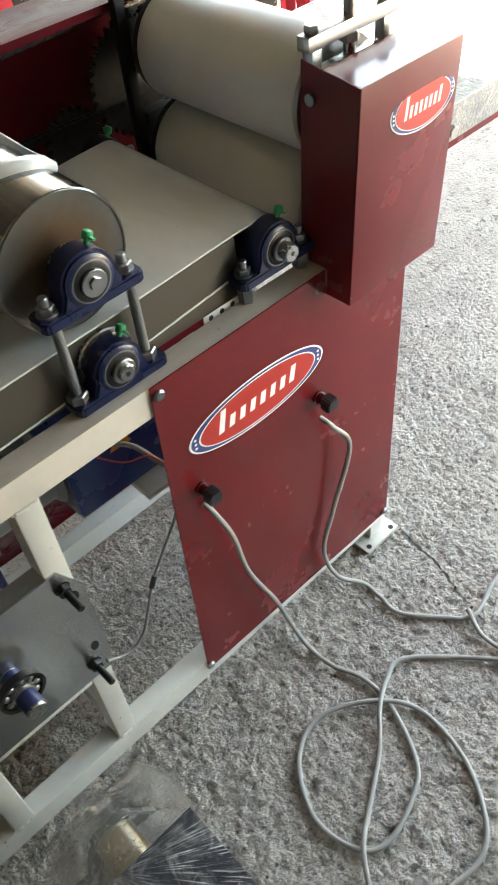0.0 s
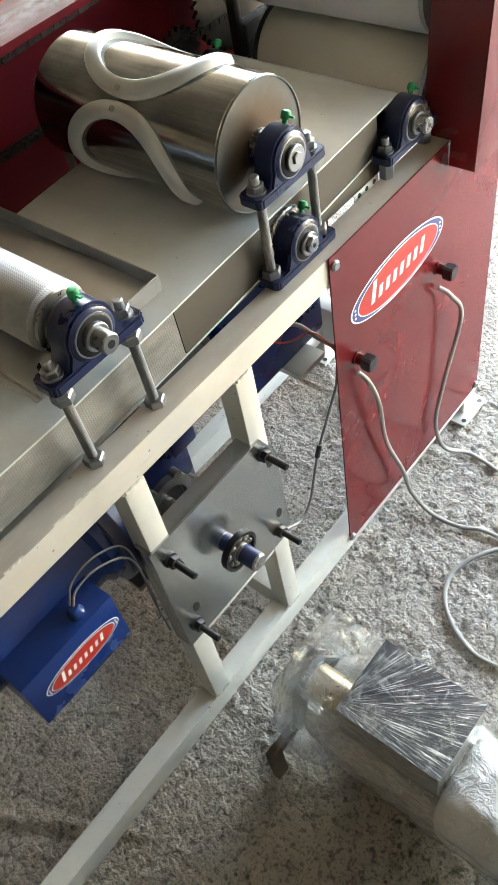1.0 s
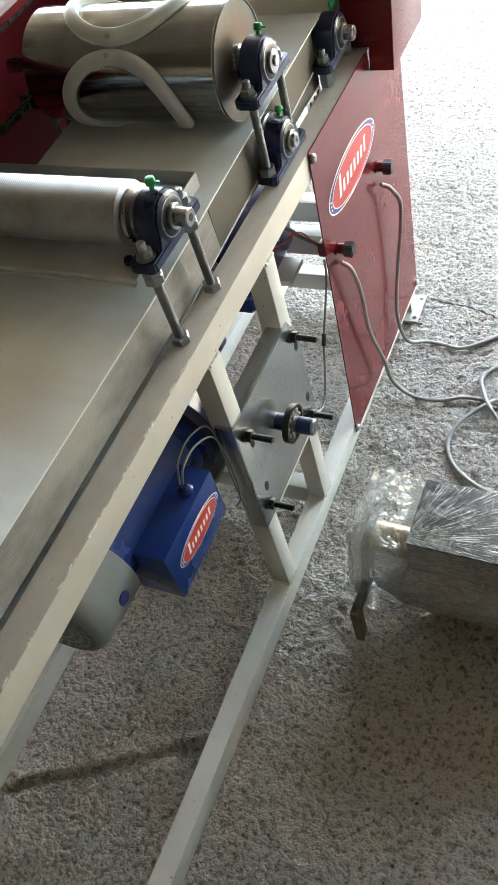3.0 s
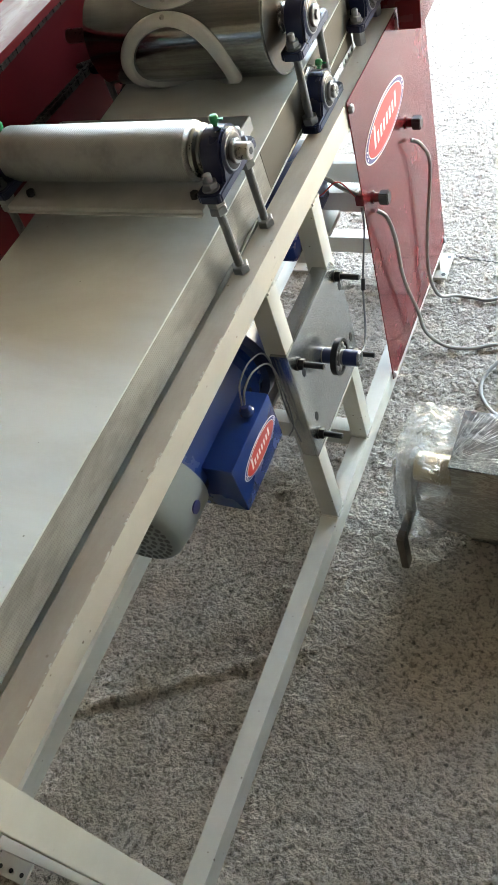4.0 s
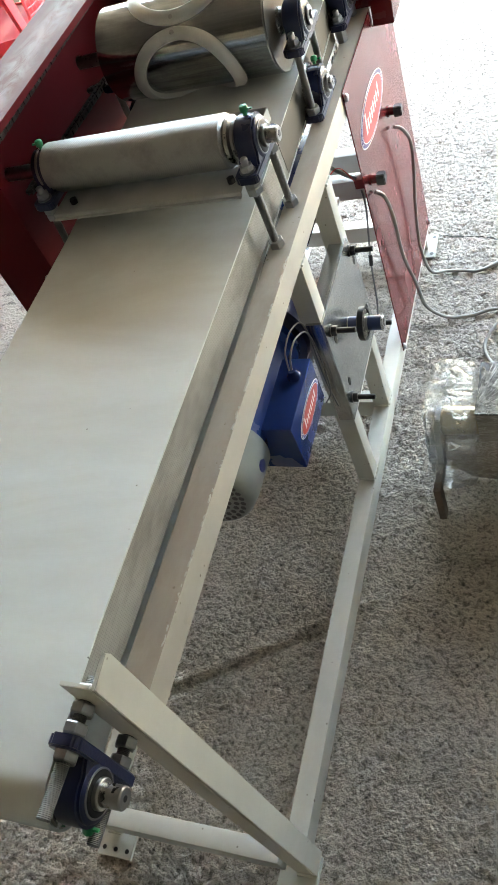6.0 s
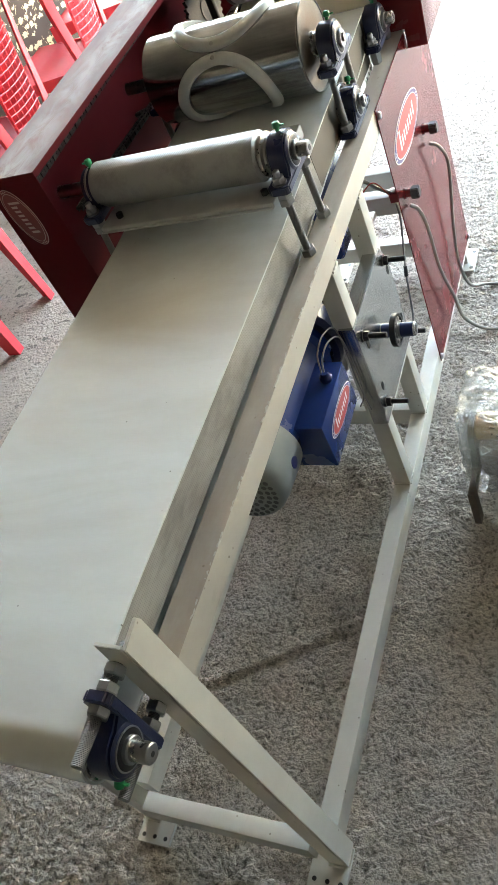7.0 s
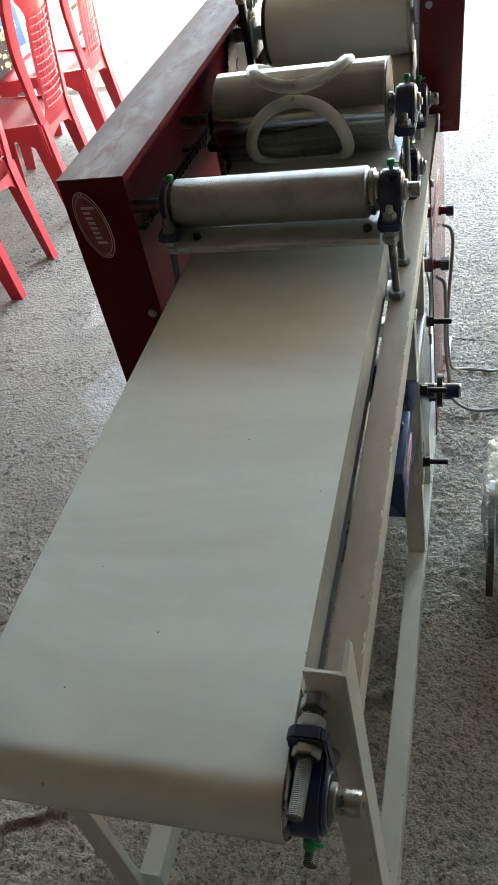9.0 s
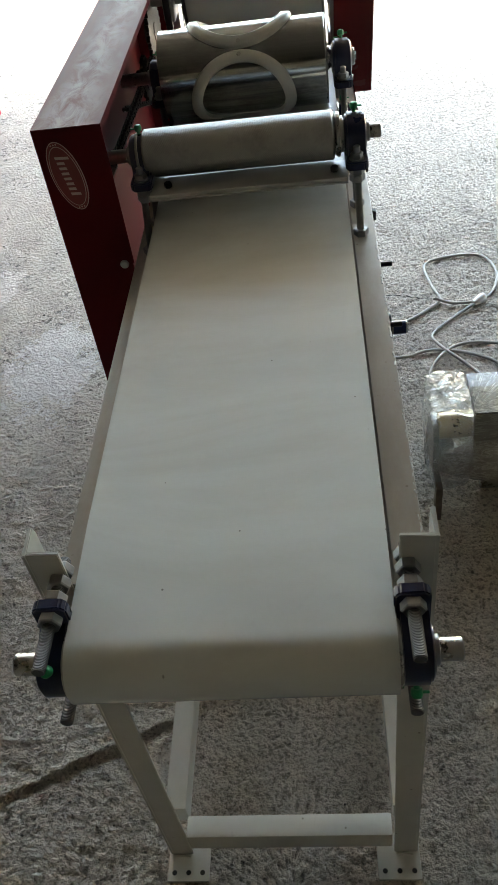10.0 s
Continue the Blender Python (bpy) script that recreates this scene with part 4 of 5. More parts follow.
def cutter(a0, name, ra):
    """A flat plastic ring of rounded section, bent round the drum: outline in (x, arc) wrapped on the radius."""
    b = bmesh.new()
    n, rx, wd, hh = 80, 0.0945, 0.0112, 0.0098
    rings = []
    for i in range(n):
        t = 2 * math.pi * i / n
        ct, st = math.cos(t), math.sin(t)
        sec = []
        for du, dh in ((-wd, 0.0), (-wd, hh * 0.85), (-wd * 0.82, hh), (wd * 0.55, hh * 0.96), (wd * 0.95, hh * 0.5), (wd, 0.0)):
            x = -0.018 + (rx + du) * ct
            arc = (ra + du) * st
            a = a0 + arc / DR
            r = DR - 0.0005 + dh
            sec.append(b.verts.new((x, DY + r * math.cos(a), DZ + r * math.sin(a))))
        rings.append(sec)
    for i in range(n):
        r0, r1 = rings[i], rings[(i + 1) % n]
        for k in range(6):
            b.faces.new((r0[k], r0[(k + 1) % 6], r1[(k + 1) % 6], r1[k]))
    c = part(name, b, CUTTER, drum, "white plastic ring cutter", 50)
    return c


for deg_, ra in ((77, 0.0765), (205.5, 0.0872), (320, 0.0755)):
    a0 = radians(deg_)
    c = cutter(a0, "ring_cutter", ra)
    for end in (-1, 1):
        a = a0 + end * (ra + 0.0015) / DR
        d = Vector((0, math.cos(a), math.sin(a)))
        p = Vector((-0.018, DY, DZ)) + d * (DR + 0.0098)
        part("countersunk_screw", rod(p, p + d * 0.001, 0.0042, 14), BARE, c)

# nylon sheeting rollers at the head
for z, mat_, lab in ((0.984, NYLON, "large white nylon pressing roller"), (0.824, NYLON_Y, "yellowed nylon pressing roller")):
    r = part("nylon_roller", lathe([(-0.166, 0.070), (-0.165, 0.078), (-0.162, 0.080), (0.150, 0.080), (0.153, 0.078), (0.154, 0.070)], "x", 72, None, Matrix.Translation((0, 1.708, z))), mat_, machine, lab)
    part("roller_shaft", lathe([(-0.30, 0.016), (0.20, 0.016)], "x", 24, None, Matrix.Translation((0, 1.708, z))), BARE, r)
    for x0, x1 in ((-0.174, -0.166), (0.154, 0.161)):
        part("end_disc", lathe([(x0, 0.079), (x1, 0.079)], "x", 48, None, Matrix.Translation((0, 1.708, z))), BLACK if x0 < 0 else TRAYST, r)

# head side frames: upright channels, bearing blocks, top bars and adjusting screws
for s, xc in ((1, 0.180), (-1, -0.212)):
    fr = part("head_upright", box(xc - 0.008, xc + 0.008, 1.632, 1.650, RT, 1.085, 0.002), BLACKST if s < 0 else BARE, machine)
    part("head_upright", box(xc - 0.008, xc + 0.008, 1.765, 1.783, RT, 1.085, 0.002), BARE, machine)
    part("top_bar", box(xc - 0.010, xc + 0.010, 1.625, 1.790, 1.070, 1.088, 0.002), TRAYST, machine)
    for z in (0.992, 0.832):
        part("bearing_block", box(xc - 0.013, xc + 0.013, 1.652, 1.763, z - 0.05, z + 0.05, 0.006), BARE, machine, "bare cast bearing block")
    for y in (1.641, 1.774):
        part("cap_screw", hexnut((xc, y, 1.088), (0, 0, 1), 0.017, 0.010), ZINC, machine)
    part("adjusting_screw", rod((xc, 1.708, 1.03), (xc, 1.708, 1.17), 0.008), BARE, machine)
    part("nut", NUT, ZINC, machine, m=pose(xc, 1.708, 1.059))
    wh = part("handwheel", lathe([(1.126, 0.012), (1.128, 0.016), (1.150, 0.016), (1.152, 0.012)], "z", 24, None, Matrix.Translation((xc, 1.708, 0))), BLACK, machine, "black moulded handwheel")
    ring = [Vector((xc + 0.036 * math.cos(a), 1.708 + 0.036 * math.sin(a), 1.142)) for a in (2 * math.pi * k / 40 for k in range(41))]
    part("rim", sweep(ring, 0.0075, 10), BLACK, wh)
    for k in range(3):
        a = 2 * math.pi * k / 3
        part("spoke", rod((xc, 1.708, 1.141), (xc + 0.034 * math.cos(a), 1.708 + 0.034 * math.sin(a), 1.142), 0.005), BLACK, wh)
    if s > 0:
        for o in (wh, *wh.children):
            bpy.data.objects.remove(o)

# infeed table behind the head, under film
inf = part("infeed_tray", box(-0.20, 0.235, 1.83, 2.22, 0.928, 0.932, 0.001), INFEED, machine, "steel infeed tray still in protective film")
for x in (0.235, -0.203):
    part("tray_edge", box(x, x + 0.003, 1.82, 2.22, 0.880, 0.933, 0.0005), INFEED, inf)
part("cap_screw", hexnut((0.238, 1.86, 0.897), (1, 0, 0), 0.017, 0.008), ZINC, inf)
part("tray_support", box(0.205, 0.233, 1.80, 2.20, 0.865, 0.881, 0.001), MAROON, inf)

# maroon hood over the right head bearings
HX0, HX1, HY0, HY1, HZ0, HZ1 = 0.172, 0.266, 1.614, 1.806, 0.746, 1.056
hood = bmesh.new()
t_ = 0.0018
box(HX1 - t_, HX1, HY0, HY1, HZ0, HZ1, 0.0007, hood)
prism([(HX0, HZ1 + 0.012), (HX0, 0.79), (XR + 0.004, 0.79), (XR + 0.004, HZ0), (HX1 - t_, HZ0), (HX1 - t_, HZ1)], "y", HY0, HY0 + t_, 0, hood)
box(HX0 + 0.022, HX1 - t_, HY1 - t_, HY1, HZ0, HZ1, 0, hood)
box(HX0 + 0.022, HX1 - t_, HY0 + t_, HY1 - t_, HZ1 - t_, HZ1, 0, hood)
lean = Matrix(((1, 0, 0.045, -0.045 * HZ0), (0, 1, 0, 0), (0, 0, 1, 0), (0, 0, 0, 1)))   # the cover stands slightly askew
hood.transform(lean)
hd = part("head_cover", hood, MAROON, machine, "glossy maroon sheet-metal cover", 30)
part("cover_screw", lathe([(0, 0.0075), (0.004, 0.0075), (0.0065, 0.005)], "y", 16, None, Matrix.Translation((0.204, HY0 - 0.0065, 1.026))), ZINC, hd)
sticker(hd, Matrix.Translation((HX1 + 0.0004 + 0.045 * (0.995 - HZ0), 1.735, 0.995)) @ pose(0, 0, 0, 90, 0, 90) @ pose(0, 0, 0, -2.58, 0, 0), 0.064, 0.032)

# maroon side panel with knobs
PX = XR + 0.0035
pn = part("side_panel", prism([(1.278, 0.083), (1.790, 0.074), (1.800, 0.72), (1.616, 0.787), (1.606, 0.787), (1.292, 0.787)], "x", XR + 0.0012, PX, 0.0006), MAROON, machine, "glossy maroon sheet-metal side panel")
for y, z in ((1.303, 0.770), (1.284, 0.095), (1.780, 0.086)):
    part("panel_screw", lathe([(0, 0.0078), (0.003, 0.0085), (0.006, 0.006)], "x", 16, None, Matrix.Translation((PX, y, z))), ZINC, pn)
sticker(pn, Matrix.Translation((PX + 0.0002, 1.468, 0.645)) @ pose(0, 0, 0, 90, 0, 90), 0.136, 0.047)
for y, z in ((1.340, 0.556), (1.592, 0.557)):
    k = part("control_switch", lathe([(PX, 0.0130), (PX + 0.003, 0.0130), (PX + 0.0035, 0.0100), (PX + 0.015, 0.0095)], "x", 24, None, Matrix.Translation((0, y, z))), SWITCH_RED, pn, "red switch collar with a black cap")
    cap = prism([(y - 0.0115, z - 0.009), (y - 0.009, z - 0.0125), (y + 0.009, z - 0.0125), (y + 0.0125, z - 0.008), (y + 0.0125, z + 0.0075), (y + 0.008, z + 0.0125), (y - 0.0075, z + 0.0125), (y - 0.0115, z + 0.008)], "x", PX + 0.014, PX + 0.033, 0.0018)
    part("cap", cap, BLACK, k, "black angular cap")
    part("switch_body", box(XR - 0.030, XR + 0.001, y - 0.014, y + 0.012, z - 0.012, z + 0.012, 0.002), SWITCH_RED, k)

# maroon chain guard along the far side, open towards the belt
GX0, GX1, GY0, GY1, GZ0, GZ1 = -0.341, -0.224, 0.824, 1.86, 0.14, 1.049
gd = bmesh.new()
box(GX0, GX0 + t_, GY0, GY1, GZ0, GZ1, 0, gd)
box(GX0 + t_, GX1, GY0, GY1, GZ1 - t_, GZ1, 0, gd)
box(GX1 - t_, GX1, GY0, GY1, GZ1 - 0.012, GZ1 - t_, 0, gd)
prism([(GX0 + t_, GZ0), (XL - 0.002, GZ0), (XL - 0.002, 0.79), (GX1, 0.79), (GX1, GZ1 - t_), (GX0 + t_, GZ1 - t_)], "y", GY0, GY0 + t_, 0, gd)
box(GX0 + t_, GX1, GY1 - t_, GY1, GZ0, GZ1 - t_, 0, gd)
box(GX0 + t_, XL - 0.002, GY0 + t_, GY1 - t_, GZ0, GZ0 + t_, 0, gd)
cg = part("chain_guard", gd, MAROON_DUSTY, machine, "dusty maroon sheet-metal chain guard", 30)
sticker(cg, Matrix.Translation((-0.300, GY0 - 0.0002, 0.966)) @ pose(0, 0, 0, 90, 0, 0) @ pose(0, 0, 0, 0, 0, -80), 0.062, 0.027, (FADED_WHITE, FADED_RED, FADED_RED))
part("cover_screw", lathe([(-0.005, 0.006), (-0.003, 0.008), (0, 0.008)], "y", 16, None, Matrix.Translation((-0.242, GY0, 0.790))), ZINC, cg)


def sprocket(y, z, r, x, teeth):
    poly = []
    for i in range(teeth * 4):
        a = 2 * math.pi * i / (teeth * 4)
        rr = r + (0.005 if i % 4 in (1, 2) else -0.003)
        poly.append((y + rr * math.cos(a), z + rr * math.sin(a)))
    s_ = part("sprocket", prism(poly, "x", x - 0.004, x + 0.004), DARK, machine, "dark greasy chain sprocket", 30)
    part("hub", lathe([(x - 0.02, 0.024), (x + 0.006, 0.024)], "x", 24, None, Matrix.Translation((0, y, z))), DARK, s_)


def chain(p0, p1, x):
    """A straight run of roller chain: pairs of plates and rollers."""
    d = Vector((0, p1[0] - p0[0], p1[1] - p0[1]))
    n = int(d.length / 0.0127)
    u = d.normalized()
    b = bmesh.new()
    ang = math.atan2(u.z, u.y)
    for i in range(n):
        c = Vector((x, *p0)) + u * 0.0127 * (i + 0.5)
        w = 0.0062 if i % 2 else 0.0045
        for sx in (-1, 1):
            q = box(-0.0008 + sx * w, 0.0008 + sx * w, -0.0095, 0.0095, -0.0055, 0.0055)
            join(b, q, Matrix.Translation(c) @ Matrix.Rotation(ang, 4, "X"))
        lathe([(-0.008, 0.0036), (0.008, 0.0036)], "x", 8, b, Matrix.Translation(c - u * 0.00635))
    tagged(part("roller_chain", b, DARK, machine, "dark greased roller chain", None), kind="stuff")


SX = -0.262
sprocket(1.690, 0.915, 0.092, SX, 38)
sprocket(1.555, 0.852, 0.050, SX - 0.016, 20)
chain((0.84, 1.012), (1.78, 1.030), SX)
chain((0.926, 0.905), (1.708, 0.880), SX)
chain((1.265, 0.898), (1.55, 0.80), SX - 0.016)

# drive plate on the two middle legs: folded steel plate, bolts, shaft, ball bearing
DPX = XR + 0.004
plate = part("drive_plate", prism([(0.858, 0.332), (1.122, 0.332), (1.122, 0.548), (1.094, 0.603), (0.858, 0.603)], "x", XR, DPX, 0.0006), PLATE, machine, "ground steel mounting plate with slots")
part("top_flange", box(XR - 0.028, XR, 0.858, 1.090, 0.599, 0.603, 0.0006), PLATE, plate)
part("side_flange", box(XR - 0.028, XR, 0.858, 0.862, 0.332, 0.599, 0.0006), PLATE, plate)
for y, z in ((0.882, 0.376), (1.090, 0.372), (0.884, 0.562), (1.092, 0.572)):
    bl = part("fixing_bolt", rod((DPX, y, z), (DPX + 0.048, y, z), 0.0055, 12, None, 0.001), BLACKST, plate, "black stud with nut")
    part("nut", hexnut((DPX + 0.003, y, z), (1, 0, 0), 0.018, 0.010), BLACKST, bl)
    part("washer", lathe([(DPX, 0.012), (DPX + 0.003, 0.012)], "x", 18, None, Matrix.Translation((0, y, z))), BLACKST, bl)
    sgn = 1 if z < 0.45 else -1
    part("slot", prism([(u + y + 0.012, v * 1.0 + z + sgn * 0.034) for u, v in oval(0.0065, 0.011, 16)], "x", DPX, DPX + 0.0004), HOLE, plate, "", None)
ax = part("drive_shaft", lathe([(-0.05, 0.0145), (DPX + 0.068, 0.0145), (DPX + 0.070, 0.013)], "x", 28, None, Matrix.Translation((0, 0.980, 0.482))), BARE, machine)
for xa, xb in ((0.040, 0.066), (0.001, 0.018)):
    part("blue_marking", lathe([(DPX + xa, 0.0149), (DPX + xb, 0.0149)], "x", 28, None, Matrix.Translation((0, 0.980, 0.482))), NAVYPAINT, ax, "blue-painted stretch of shaft")
for r0, r1, mm in ((0.034, 0.0290, BLACKST), (0.0175, 0.0146, BARE)):
    b = bmesh.new()
    ringp = [(DPX + 0.024, r0), (DPX + 0.035, r0), (DPX + 0.035, r1), (DPX + 0.024, r1)]
    vs = [[b.verts.new((a, 0.980 + r * math.cos(t), 0.482 + r * math.sin(t))) for t in (2 * math.pi * k / 40 for k in range(40))] for a, r in ringp[:4]]
    for k in range(4):
        for i in range(40):
            b.faces.new((vs[k][i], vs[k][(i + 1) % 40], vs[(k + 1) % 4][(i + 1) % 40], vs[(k + 1) % 4][i]))
    part("bearing_race", b, mm, ax)
part("bearing_cage", lathe([(DPX + 0.0285, 0.0176), (DPX + 0.0285, 0.0288), (DPX + 0.0305, 0.0288), (DPX + 0.0305, 0.0176)], "x", 40, None, Matrix.Translation((0, 0.980, 0.482))), BLACKST, ax)
for k in range(9):
    t = 2 * math.pi * k / 9
    b = bmesh.new()
    bmesh.ops.create_uvsphere(b, u_segments=12, v_segments=8, radius=0.0055, matrix=Matrix.Translation((DPX + 0.0295, 0.980 + 0.0232 * math.cos(t), 0.482 + 0.0232 * math.sin(t))))
    part("bearing_ball", b, BARE, ax)


# near-black sheet standing in for the shade between bed and rail
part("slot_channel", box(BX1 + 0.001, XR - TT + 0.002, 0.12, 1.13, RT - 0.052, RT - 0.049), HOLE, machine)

# perforated white strap beside the slot
SLOT_X = BX1 + 0.0012
st = part("perforated_strap", box(SLOT_X, SLOT_X + 0.0015, 1.428, 1.492, 0.770, 0.790, 0.0004), WHITE_STICK, machine, "white perforated strap beside the slot")
for k in range(3):
    part("strap_hole", lathe([(SLOT_X + 0.0015, 0.0042), (SLOT_X + 0.0018, 0.0042)], "x", 10), BLACK, st, m=pose(0, 1.440 + 0.020 * k, 0.783))

# geared motor below the belt
def motor():
    mz, mx = 0.572, 0.082
    body = part("motor", lathe([(0.60, 0.070), (0.605, 0.078), (0.82, 0.078), (0.83, 0.088), (0.845, 0.088)], "y", 40, None, Matrix.Translation((mx, 0, mz))), BLUE, machine, "blue geared electric motor")
    fan = part("fan_cover", lathe([(0.506, 0.072), (0.509, 0.077), (0.516, 0.0815), (0.540, 0.085), (0.61, 0.086), (0.612, 0.082)], "y", 48, None, Matrix.Translation((mx, 0, mz))), GREY_PAINT, body, "grey fan cover")
    hole = mesh_of("vent_hole", lathe([(0.5050, 0.0052), (0.5062, 0.0052)], "y", 6), BLACK)
    for rr, nn in ((0.014, 6), (0.0275, 12), (0.041, 18), (0.0545, 24), (0.066, 30)):
        for i in range(nn):
            a = 2 * math.pi * i / nn
            part("vent_hole", hole, BLACK, fan, m=Matrix.Translation((mx + rr * math.cos(a), 0.0005, mz + rr * math.sin(a))))
    part("maker_disc", lathe([(0.0835, 0.011), (0.0868, 0.011)], "x", 20, None, Matrix.Translation((mx, 0.572, mz))), BLUE_STICK, fan)
    tb = part("terminal_box", box(0.092, 0.210, 0.630, 0.790, 0.486, 0.592, 0.003), BLUE, body, "blue sheet-metal control box")
    sticker(tb, Matrix.Translation((0.2102, 0.717, 0.542)) @ pose(0, 0, 0, 90, 0, 90), 0.066, 0.023)
    part("cable_gland", lathe([(0.591, 0.012), (0.598, 0.012), (0.602, 0.009), (0.610, 0.0075)], "z", 18, None, Matrix.Translation((0.190, 0.746, 0))), BLUE, tb)
    part("lead", sweep(smooth_path([(0.190, 0.746, 0.608), (0.190, 0.762, 0.630), (0.192, 0.800, 0.632), (0.196, 0.842, 0.60), (0.200, 0.848, 0.52), (0.198, 0.846, 0.44), (0.18, 0.848, 0.40)]), 0.0016), WIRE, tb)
    part("lead", sweep(smooth_path([(0.186, 0.744, 0.608), (0.182, 0.766, 0.638), (0.186, 0.810, 0.645), (0.192, 0.848, 0.61), (0.194, 0.848, 0.47), (0.202, 0.847, 0.39)]), 0.0014), WIRE, tb)
    gb = bmesh.new()
    box(-0.03, 0.092, 0.925, 1.062, 0.395, 0.575, 0.012, gb)
    lathe([(0.845, 0.102), (0.862, 0.104), (0.866, 0.085), (0.93, 0.07)], "y", 44, gb, Matrix.Translation((mx, 0, mz)))
    g_ = part("gearbox", gb, NAVY, body, "navy cast-iron worm gearbox")
    lug = part("top_lug", box(0.045, 0.112, 1.018, 1.068, 0.566, 0.602, 0.004), NAVY, g_)
    part("lug_hole", lathe([(0.602, 0.0065), (0.6024, 0.0065)], "z", 14, None, Matrix.Translation((0.082, 1.043, 0))), BLACK, lug)
    part("output_flange", lathe([(0.092, 0.050), (0.104, 0.050), (0.106, 0.044), (0.106, 0.034), (0.100, 0.031), (0.100, 0.016)], "x", 40, None, Matrix.Translation((0, 0.990, 0.478))), PALEST, g_, "turned steel output flange")
    part("shaft_seal", lathe([(0.1002, 0.030), (0.1012, 0.029), (0.1012, 0.017)], "x", 32, None, Matrix.Translation((0, 0.990, 0.478))), BLACK, g_)
    for k in range(6):
        a = 2 * math.pi * k / 6
        part("flange_ear", lathe([(0.092, 0.0085), (0.1055, 0.0085)], "x", 14, None, Matrix.Translation((0, 0.990 + 0.052 * math.cos(a), 0.478 + 0.052 * math.sin(a)))), PALEST, g_)


motor()
part("motor_shelf", box(-0.06, 0.14, 0.86, 1.06, 0.425, 0.436, 0.001), BARE, machine)

# second drive under the head
d2 = part("head_gearbox", box(-0.10, 0.095, 1.20, 1.42, 0.50, 0.64, 0.010), BLUE, machine, "blue geared motor under the head end")
part("motor_barrel", lathe([(1.03, 0.05), (1.04, 0.062), (1.19, 0.062), (1.20, 0.075)], "y", 36, None, Matrix.Translation((0.0, 0, 0.565))), GREY_PAINT, d2)
part("warning_triangle", prism([(1.275, 0.592), (1.315, 0.592), (1.295, 0.626)], "x", 0.0952, 0.0958), ORANGE, d2, "orange warning triangle", None)
part("drive_mount", box(-0.14, 0.13, 1.30, 1.37, 0.487, 0.499, 0.001), CREAM, d2)
part("lead", sweep(smooth_path([(0.10, 1.23, 0.63), (0.13, 1.25, 0.655), (0.15, 1.285, 0.64), (0.17, 1.31, 0.60), (0.190, 1.335, 0.565)]), 0.004), WIRE, d2)
part("red_wire", sweep(smooth_path([(0.10, 1.24, 0.62), (0.14, 1.27, 0.61), (0.17, 1.30, 0.62), (0.19, 1.33, 0.56)]), 0.0015), RED_STICK, d2)

# ---- cables ----
CR = 0.0046
cab1 = [(PX + 0.004, 1.338, 0.527), (PX + 0.020, 1.345, 0.505), (PX + 0.022, 1.368, 0.43), (PX + 0.018, 1.392, 0.30), (PX + 0.022, 1.440, 0.16), (0.247, 1.465, 0.06), (0.293, 1.469, 0.012),
        (0.353, 1.475, CR), (0.411, 1.496, CR), (0.484, 1.489, CR), (0.577, 1.445, CR), (0.613, 1.398, CR), (0.634, 1.311, CR), (0.608, 1.260, CR), (0.522, 1.244, CR), (0.434, 1.295, CR),
        (0.403, 1.374, CR), (0.449, 1.464, CR + 0.006), (0.525, 1.520, CR), (0.637, 1.504, CR), (0.727, 1.443, CR), (0.756, 1.385, CR), (0.747, 1.320, CR), (0.740, 1.265, CR), (0.768, 1.199, CR), (0.843, 1.128, CR), (0.964, 1.077, CR), (1.166, 1.067, CR)]
c = thing("power_cable", "grey round power cable coiled on the floor", "cable")
part("sheath", sweep(smooth_path(cab1), CR), CABLE, c)
cab2 = [(PX + 0.004, 1.588, 0.520), (PX + 0.022, 1.600, 0.500), (PX + 0.024, 1.640, 0.42), (PX + 0.012, 1.608, 0.26), (PX + 0.012, 1.582, 0.16), (PX + 0.02, 1.612, 0.05), (0.273, 1.656, 0.008),
        (0.318, 1.656, CR), (0.367, 1.653, CR), (0.438, 1.705, CR), (0.480, 1.753, CR), (0.462, 1.843, CR), (0.455, 1.961, CR), (0.537, 2.003, CR), (0.648, 1.992, CR), (0.680, 1.875, CR), (0.631, 1.753, CR),
        (0.530, 1.722, CR + 0.004), (0.465, 1.748, CR + 0.010)]
c = thing("power_cable", "grey round power cable running from the panel over the floor", "cable")
part("sheath", sweep(smooth_path(cab2), CR), CABLE, c)
cab3 = [(0.584, 1.712, 0.010), (0.505, 1.648, CR), (0.437, 1.575, CR), (0.447, 1.519, CR + 0.004), (0.476, 1.466, CR + 0.009), (0.524, 1.409, CR), (0.576, 1.322, CR), (0.611, 1.266, CR + 0.009), (0.662, 1.224, CR)]
c = thing("power_cable", "grey cable with a white plug lying on the floor", "cable")
part("sheath", sweep(smooth_path(cab3), CR), CABLE, c)
plug = lathe([(0, 0.006), (0.010, 0.011), (0.030, 0.014), (0.045, 0.014), (0.047, 0.012)], "z", 16, None, Matrix.Translation((0.581, 1.709, 0.014)) @ pose(0, 0, 0, -90, 0, -48))
part("plug", plug, WHITE_STICK, c, "white plug")
wire = [(0.205, 1.310, 0.555), (0.212, 1.288, 0.520), (0.214, 1.230, 0.436), (0.216, 1.205, 0.380), (0.218, 1.183, 0.335), (0.221, 1.150, 0.322), (0.224, 1.112, 0.348)]
c = thing("sensor_wire", "thin grey wire with a dark joint hanging in the frame", "wire")
part("lead", sweep(smooth_path(wire), 0.0022), WIRE, c)
part("joint", sweep(smooth_path([(0.2142, 1.233, 0.441), (0.2144, 1.222, 0.420)], 4), 0.0045), BLACK, c)

